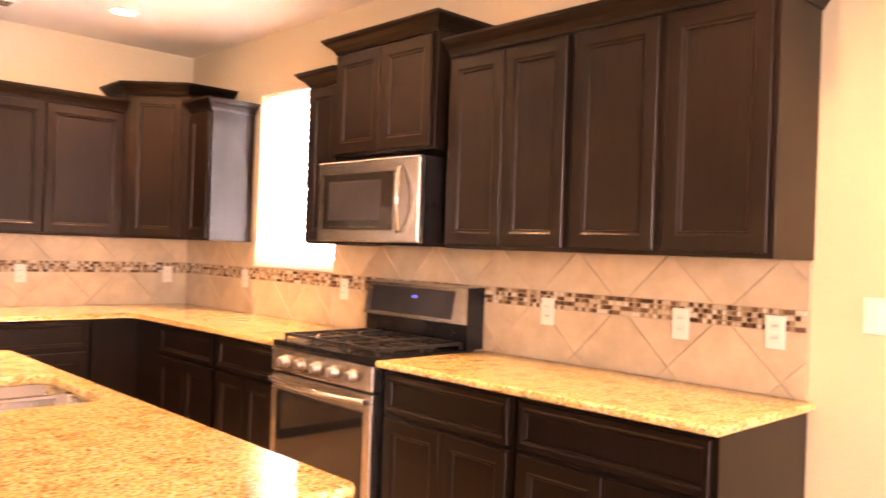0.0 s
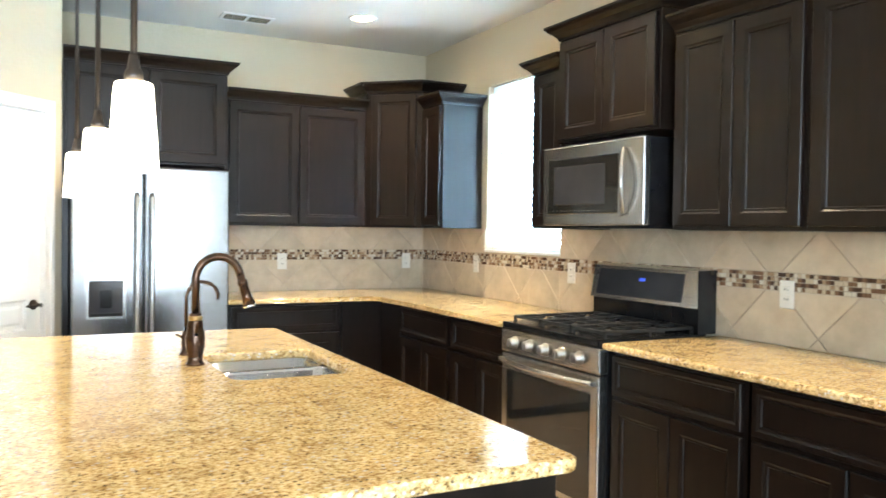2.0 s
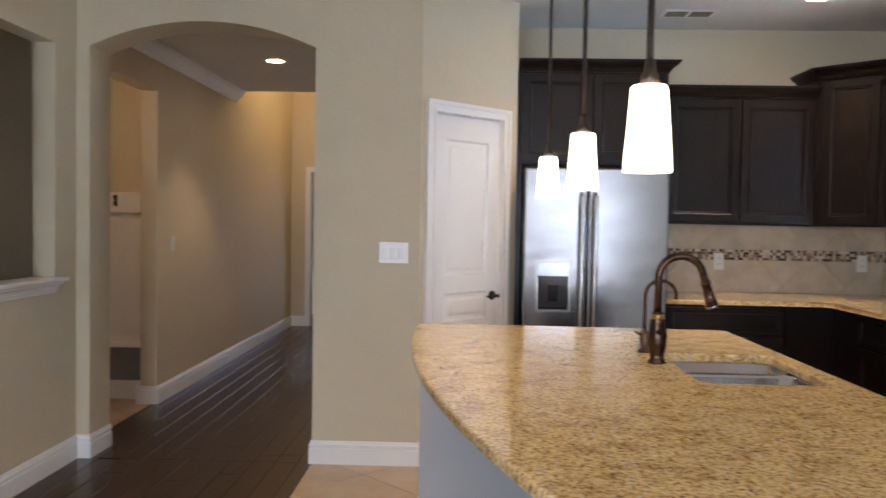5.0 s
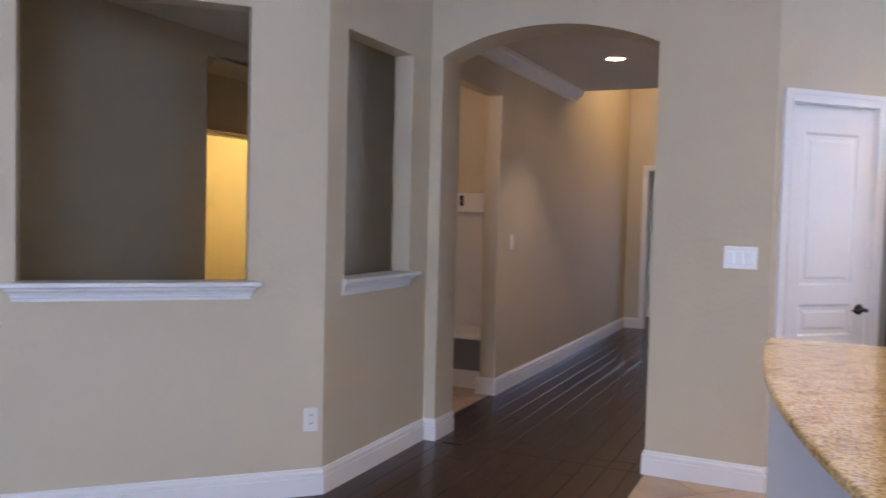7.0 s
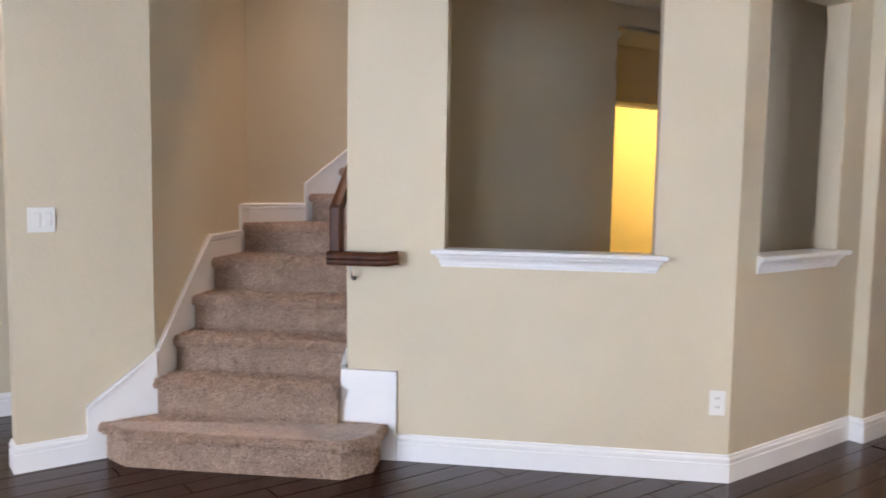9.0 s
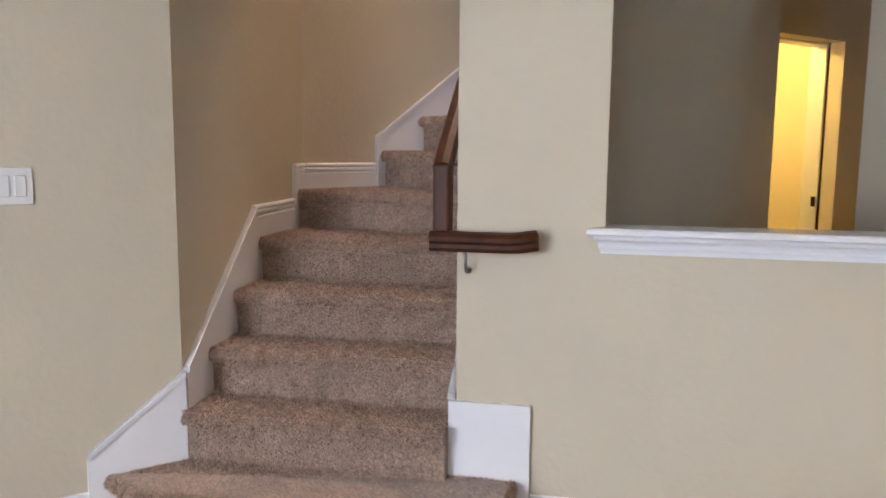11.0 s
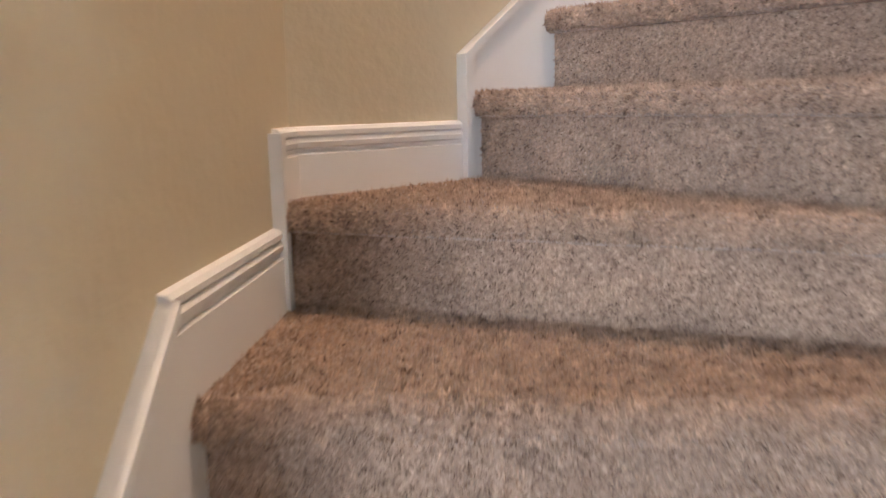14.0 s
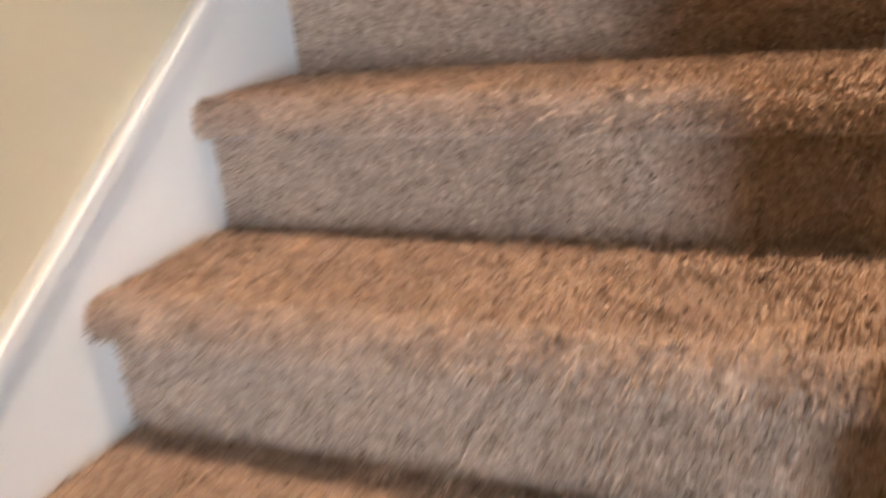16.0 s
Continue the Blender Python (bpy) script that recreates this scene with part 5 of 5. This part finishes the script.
# bench niche
bn = thing("mudroom_bench", "white built-in bench with grey panel front", "bench", pose(0, 0, 0))
part("seat", boxes((-3.5, -2.575, 5.82, 6.30, 0.395, 0.435), bevel=0.004), M_WHITE, bn)
part("front_panel", boxes((-3.5, -2.575, 5.875, 5.89, 0.14, 0.395)), M_BENCHPANEL, bn, "grey front panel")
part("plinth", boxes((-3.5, -2.575, 5.865, 5.90, 0, 0.14)), M_WHITE, bn)
wc = thing("coat_rack", "white coat board with dark bronze hook", "coat rack")
part("back_panel", boxes((-3.5, -2.575, 6.285, 6.299, 0.436, 1.44)), M_WHITE, wc)
part("hook_board", boxes((-3.5, -2.575, 6.265, 6.2845, 1.42, 1.56), bevel=0.003), M_WHITE, wc)
part("shelf_ledge", boxes((-3.5, -2.575, 6.22, 6.284, 1.40, 1.42), bevel=0.003), M_WHITE, wc)
for hx in (-3.25, -2.96, -2.72):
    part("hook", join(tube([(hx, 6.264, 1.51), (hx, 6.235, 1.50), (hx, 6.215, 1.53)], [0.007, 0.006, 0.008], 8), tube([(hx, 6.264, 1.49), (hx, 6.24, 1.455), (hx, 6.222, 1.48)], [0.007, 0.006, 0.007], 8), boxes((hx - 0.011, hx + 0.011, 6.258, 6.265, 1.45, 1.54))), M_KNOB, wc, "dark bronze hook", True)

# ---------------------------------------------------------------- tiles and planks
def clip_poly(poly, xmin, xmax, ymin, ymax):
    def cut(pts, f, inter):
        out = []
        for i, p in enumerate(pts):
            q = pts[(i + 1) % len(pts)]
            if f(p):
                out.append(p)
            if f(p) != f(q):
                out.append(inter(p, q))
        return out

    def at(axis, v):
        return lambda p, q: tuple(p[k] + (q[k] - p[k]) * (v - p[axis]) / (q[axis] - p[axis]) for k in (0, 1))
    for axis, v, s in ((0, xmin, 1), (0, xmax, -1), (1, ymin, 1), (1, ymax, -1)):
        if not poly:
            return poly
        poly = cut(poly, lambda p: (p[axis] - v) * s >= 0, at(axis, v))
    return poly


def area_of(poly):
    return abs(sum(a[0] * b[1] - b[0] * a[1] for a, b in zip(poly, poly[1:] + poly[:1]))) / 2


def diamonds(xmin, xmax, ymin, ymax, side, ox, oy, joint):
    h = side * S
    a = h - joint * S
    out = []
    i0, i1 = int((xmin - ox) / h) - 2, int((xmax - ox) / h) + 2
    j0, j1 = int((ymin - oy) / h) - 2, int((ymax - oy) / h) + 2
    for i in range(i0, i1 + 1):
        for j in range(j0, j1 + 1):
            if (i + j) % 2:
                continue
            cx, cy = ox + i * h, oy + j * h
            p = clip_poly([(cx - a, cy), (cx, cy - a), (cx + a, cy), (cx, cy + a)], xmin, xmax, ymin, ymax)
            if len(p) >= 3 and area_of(p) > 0.0006:
                out.append(p)
    return out


def splash(name, m, length, spans):
    """Wall tiles facing -y: a grout bed with diagonal tiles over and under a mosaic band."""
    bed = solo(name, boxes(*[(a, b, -0.004, 0, z0, z1) for a, b, z0, z1 in spans]), M_GROUT, "beige diagonal tile backsplash with mosaic band", "backsplash", m, kind="structure")
    for a, b, z0, z1 in spans:
        for lo, hi in ((z0, min(z1, 1.135)), (max(z0, 1.211), z1)):
            if hi - lo < 0.03:
                continue
            for p in diamonds(a + 0.002, b - 0.002, lo + 0.002, hi - 0.002, 0.305, 0.1, 1.173, 0.004):
                bm = prism(p, 0.0, 0.0075)
                bmesh.ops.transform(bm, matrix=Matrix(((1, 0, 0, 0), (0, 0, -1, -0.003), (0, 1, 0, 0), (0, 0, 0, 1))), verts=bm.verts)
                part("tile", bm, M_SPLASH, bed)
    vs, fs = [], []
    for a, b, z0, z1 in spans:
        if z0 > 1.13 or z1 < 1.2:
            continue
        n = int((b - a) / 0.0186)
        for i in range(n):
            for j in range(4):
                x, z = a + i * 0.0186 + 0.001, 1.1360 + j * 0.0186
                o = len(vs)
                w, d = 0.0170, random.uniform(0.0085, 0.0115)
                vs += [(x, -0.003, z), (x + w, -0.003, z), (x + w, -0.003, z + w), (x, -0.003, z + w), (x + 0.001, -d, z + 0.001), (x + w - 0.001, -d, z + 0.001), (x + w - 0.001, -d, z + w - 0.001), (x + 0.001, -d, z + w - 0.001)]
                fs += [tuple(o + q for q in f) for f in ((4, 5, 6, 7), (0, 1, 5, 4), (1, 2, 6, 5), (2, 3, 7, 6), (3, 0, 4, 7))]
    me = bpy.data.meshes.new("mosaic_band")
    me.from_pydata(vs, [], fs)
    me.materials.append(M_MOSAIC)
    ob = new("mosaic_band", me)
    ob.parent = bed
    tagged(ob, "brown and cream glass mosaic band", kind="stuff")


ZT = 0.9125
# x runs from the corner towards the camera along the range wall
splash("backsplash_range_wall", pose(XR - 0.001, YB - 0.012, 0, 0, 0, -90), 4.5, [(0.0, YB - 0.012 - 4.60, ZT, UB - 0.001), (YB - 0.012 - 4.60, YB - 0.012 - 3.74, ZT, 1.219), (YB - 0.012 - 3.74, YB - 0.012 - 1.07, ZT, UB - 0.001)])
splash("backsplash_back_wall", pose(1.062, YB - 0.001, 0), 1.65, [(0.0, XR - 1.062 - 0.001, ZT, UB - 0.001)])

# kitchen floor tiles
FX0, FX1, FY0, FY1 = -1.02, XR, 0.35, YB
ft = structure("floor_kitchen", boxes((FX0, FX1, FY0, YA, -0.02, -0.004), (CO[0], FX1, YA, YB, -0.02, -0.004)), M_GROUT, "beige diagonal ceramic tile floor", "floor")
for p in diamonds(FX0 + 0.002, FX1, FY0, YA + 0.1, 0.45, -0.7, 3.9, 0.006) + diamonds(CO[0] + 0.1, FX1, YA + 0.1, YB, 0.45, -0.7, 3.9, 0.006):
    part("tile", prism(p, -0.01, 0.0, 0.0), M_FTILE, ft)
nf = structure("floor_niche", boxes((-3.5, -2.46, YA + 0.27, 6.3, -0.02, -0.004)), M_GROUT, "beige tile floor of the niche", "floor")
for p in diamonds(-3.5, -2.46, YA + 0.27, 6.3, 0.45, -0.7, 3.9, 0.006):
    part("tile", prism(p, -0.01, 0.0), M_FTILE, nf)

# dark plank floors
wf = structure("floor_wood", boxes((-6.6, XR, -3.5, FY0, -0.02, -0.008), (-6.6, FX0, FY0, YA, -0.02, -0.008), (-2.46, -0.8, YA, 11.6, -0.02, -0.008), (-6.6, -3.62, YA, 7.0, -0.02, -0.008)), M_PLANK, "dark hand-scraped wood plank floor", "floor")
PW = 0.125
cells = []
ncol = int((XR + 6.6) / PW)
for i in range(ncol):
    x0 = -6.6 + i * PW
    y = -3.5 - random.uniform(0, 1.2)
    while y < 11.5:
        ln = random.uniform(0.9, 1.7)
        a, b = max(y, -3.5), min(y + ln, 11.5)
        y += ln
        for (rx0, rx1, ry0, ry1) in ((-6.6, FX0, -3.5, YA), (FX0, XR, -3.5, FY0), (-2.44, -0.9, YA, 11.5), (-5.0, -3.7, YA, 6.6)):
            cx0, cx1, cy0, cy1 = max(x0, rx0), min(x0 + PW, rx1), max(a, ry0), min(b, ry1)
            if cx1 - cx0 > 0.01 and cy1 - cy0 > 0.03:
                cells.append((cx0, cx1, cy0, cy1))
near = [c for c in cells if -3.2 < c[0] < -0.9 and 1.2 < (c[2] + c[3]) / 2 < 9.5][:295]
chosen = set(near)
for x0, x1, y0, y1 in near:
    part("plank", boxes((x0 + 0.0012, x1 - 0.0012, y0 + 0.0012, y1 - 0.0012, -0.008, 0.0), bevel=0.0018), M_PLANK, wf)
vs, fs = [], []
for c in cells:
    if c in chosen:
        continue
    x0, x1, y0, y1 = c[0] + 0.0012, c[1] - 0.0012, c[2] + 0.0012, c[3] - 0.0012
    o = len(vs)
    g = 0.0018
    vs += [(x0, y0, -0.008), (x1, y0, -0.008), (x1, y1, -0.008), (x0, y1, -0.008), (x0 + g, y0 + g, 0), (x1 - g, y0 + g, 0), (x1 - g, y1 - g, 0), (x0 + g, y1 - g, 0)]
    fs += [tuple(o + q for q in f) for f in ((4, 5, 6, 7), (0, 1, 5, 4), (1, 2, 6, 5), (2, 3, 7, 6), (3, 0, 4, 7))]
me = bpy.data.meshes.new("planks")
me.from_pydata(vs, [], fs)
me.materials.append(M_PLANK)
ob = new("planks", me)
ob.parent = wf
tagged(ob, "dark wood floor planks", kind="stuff")
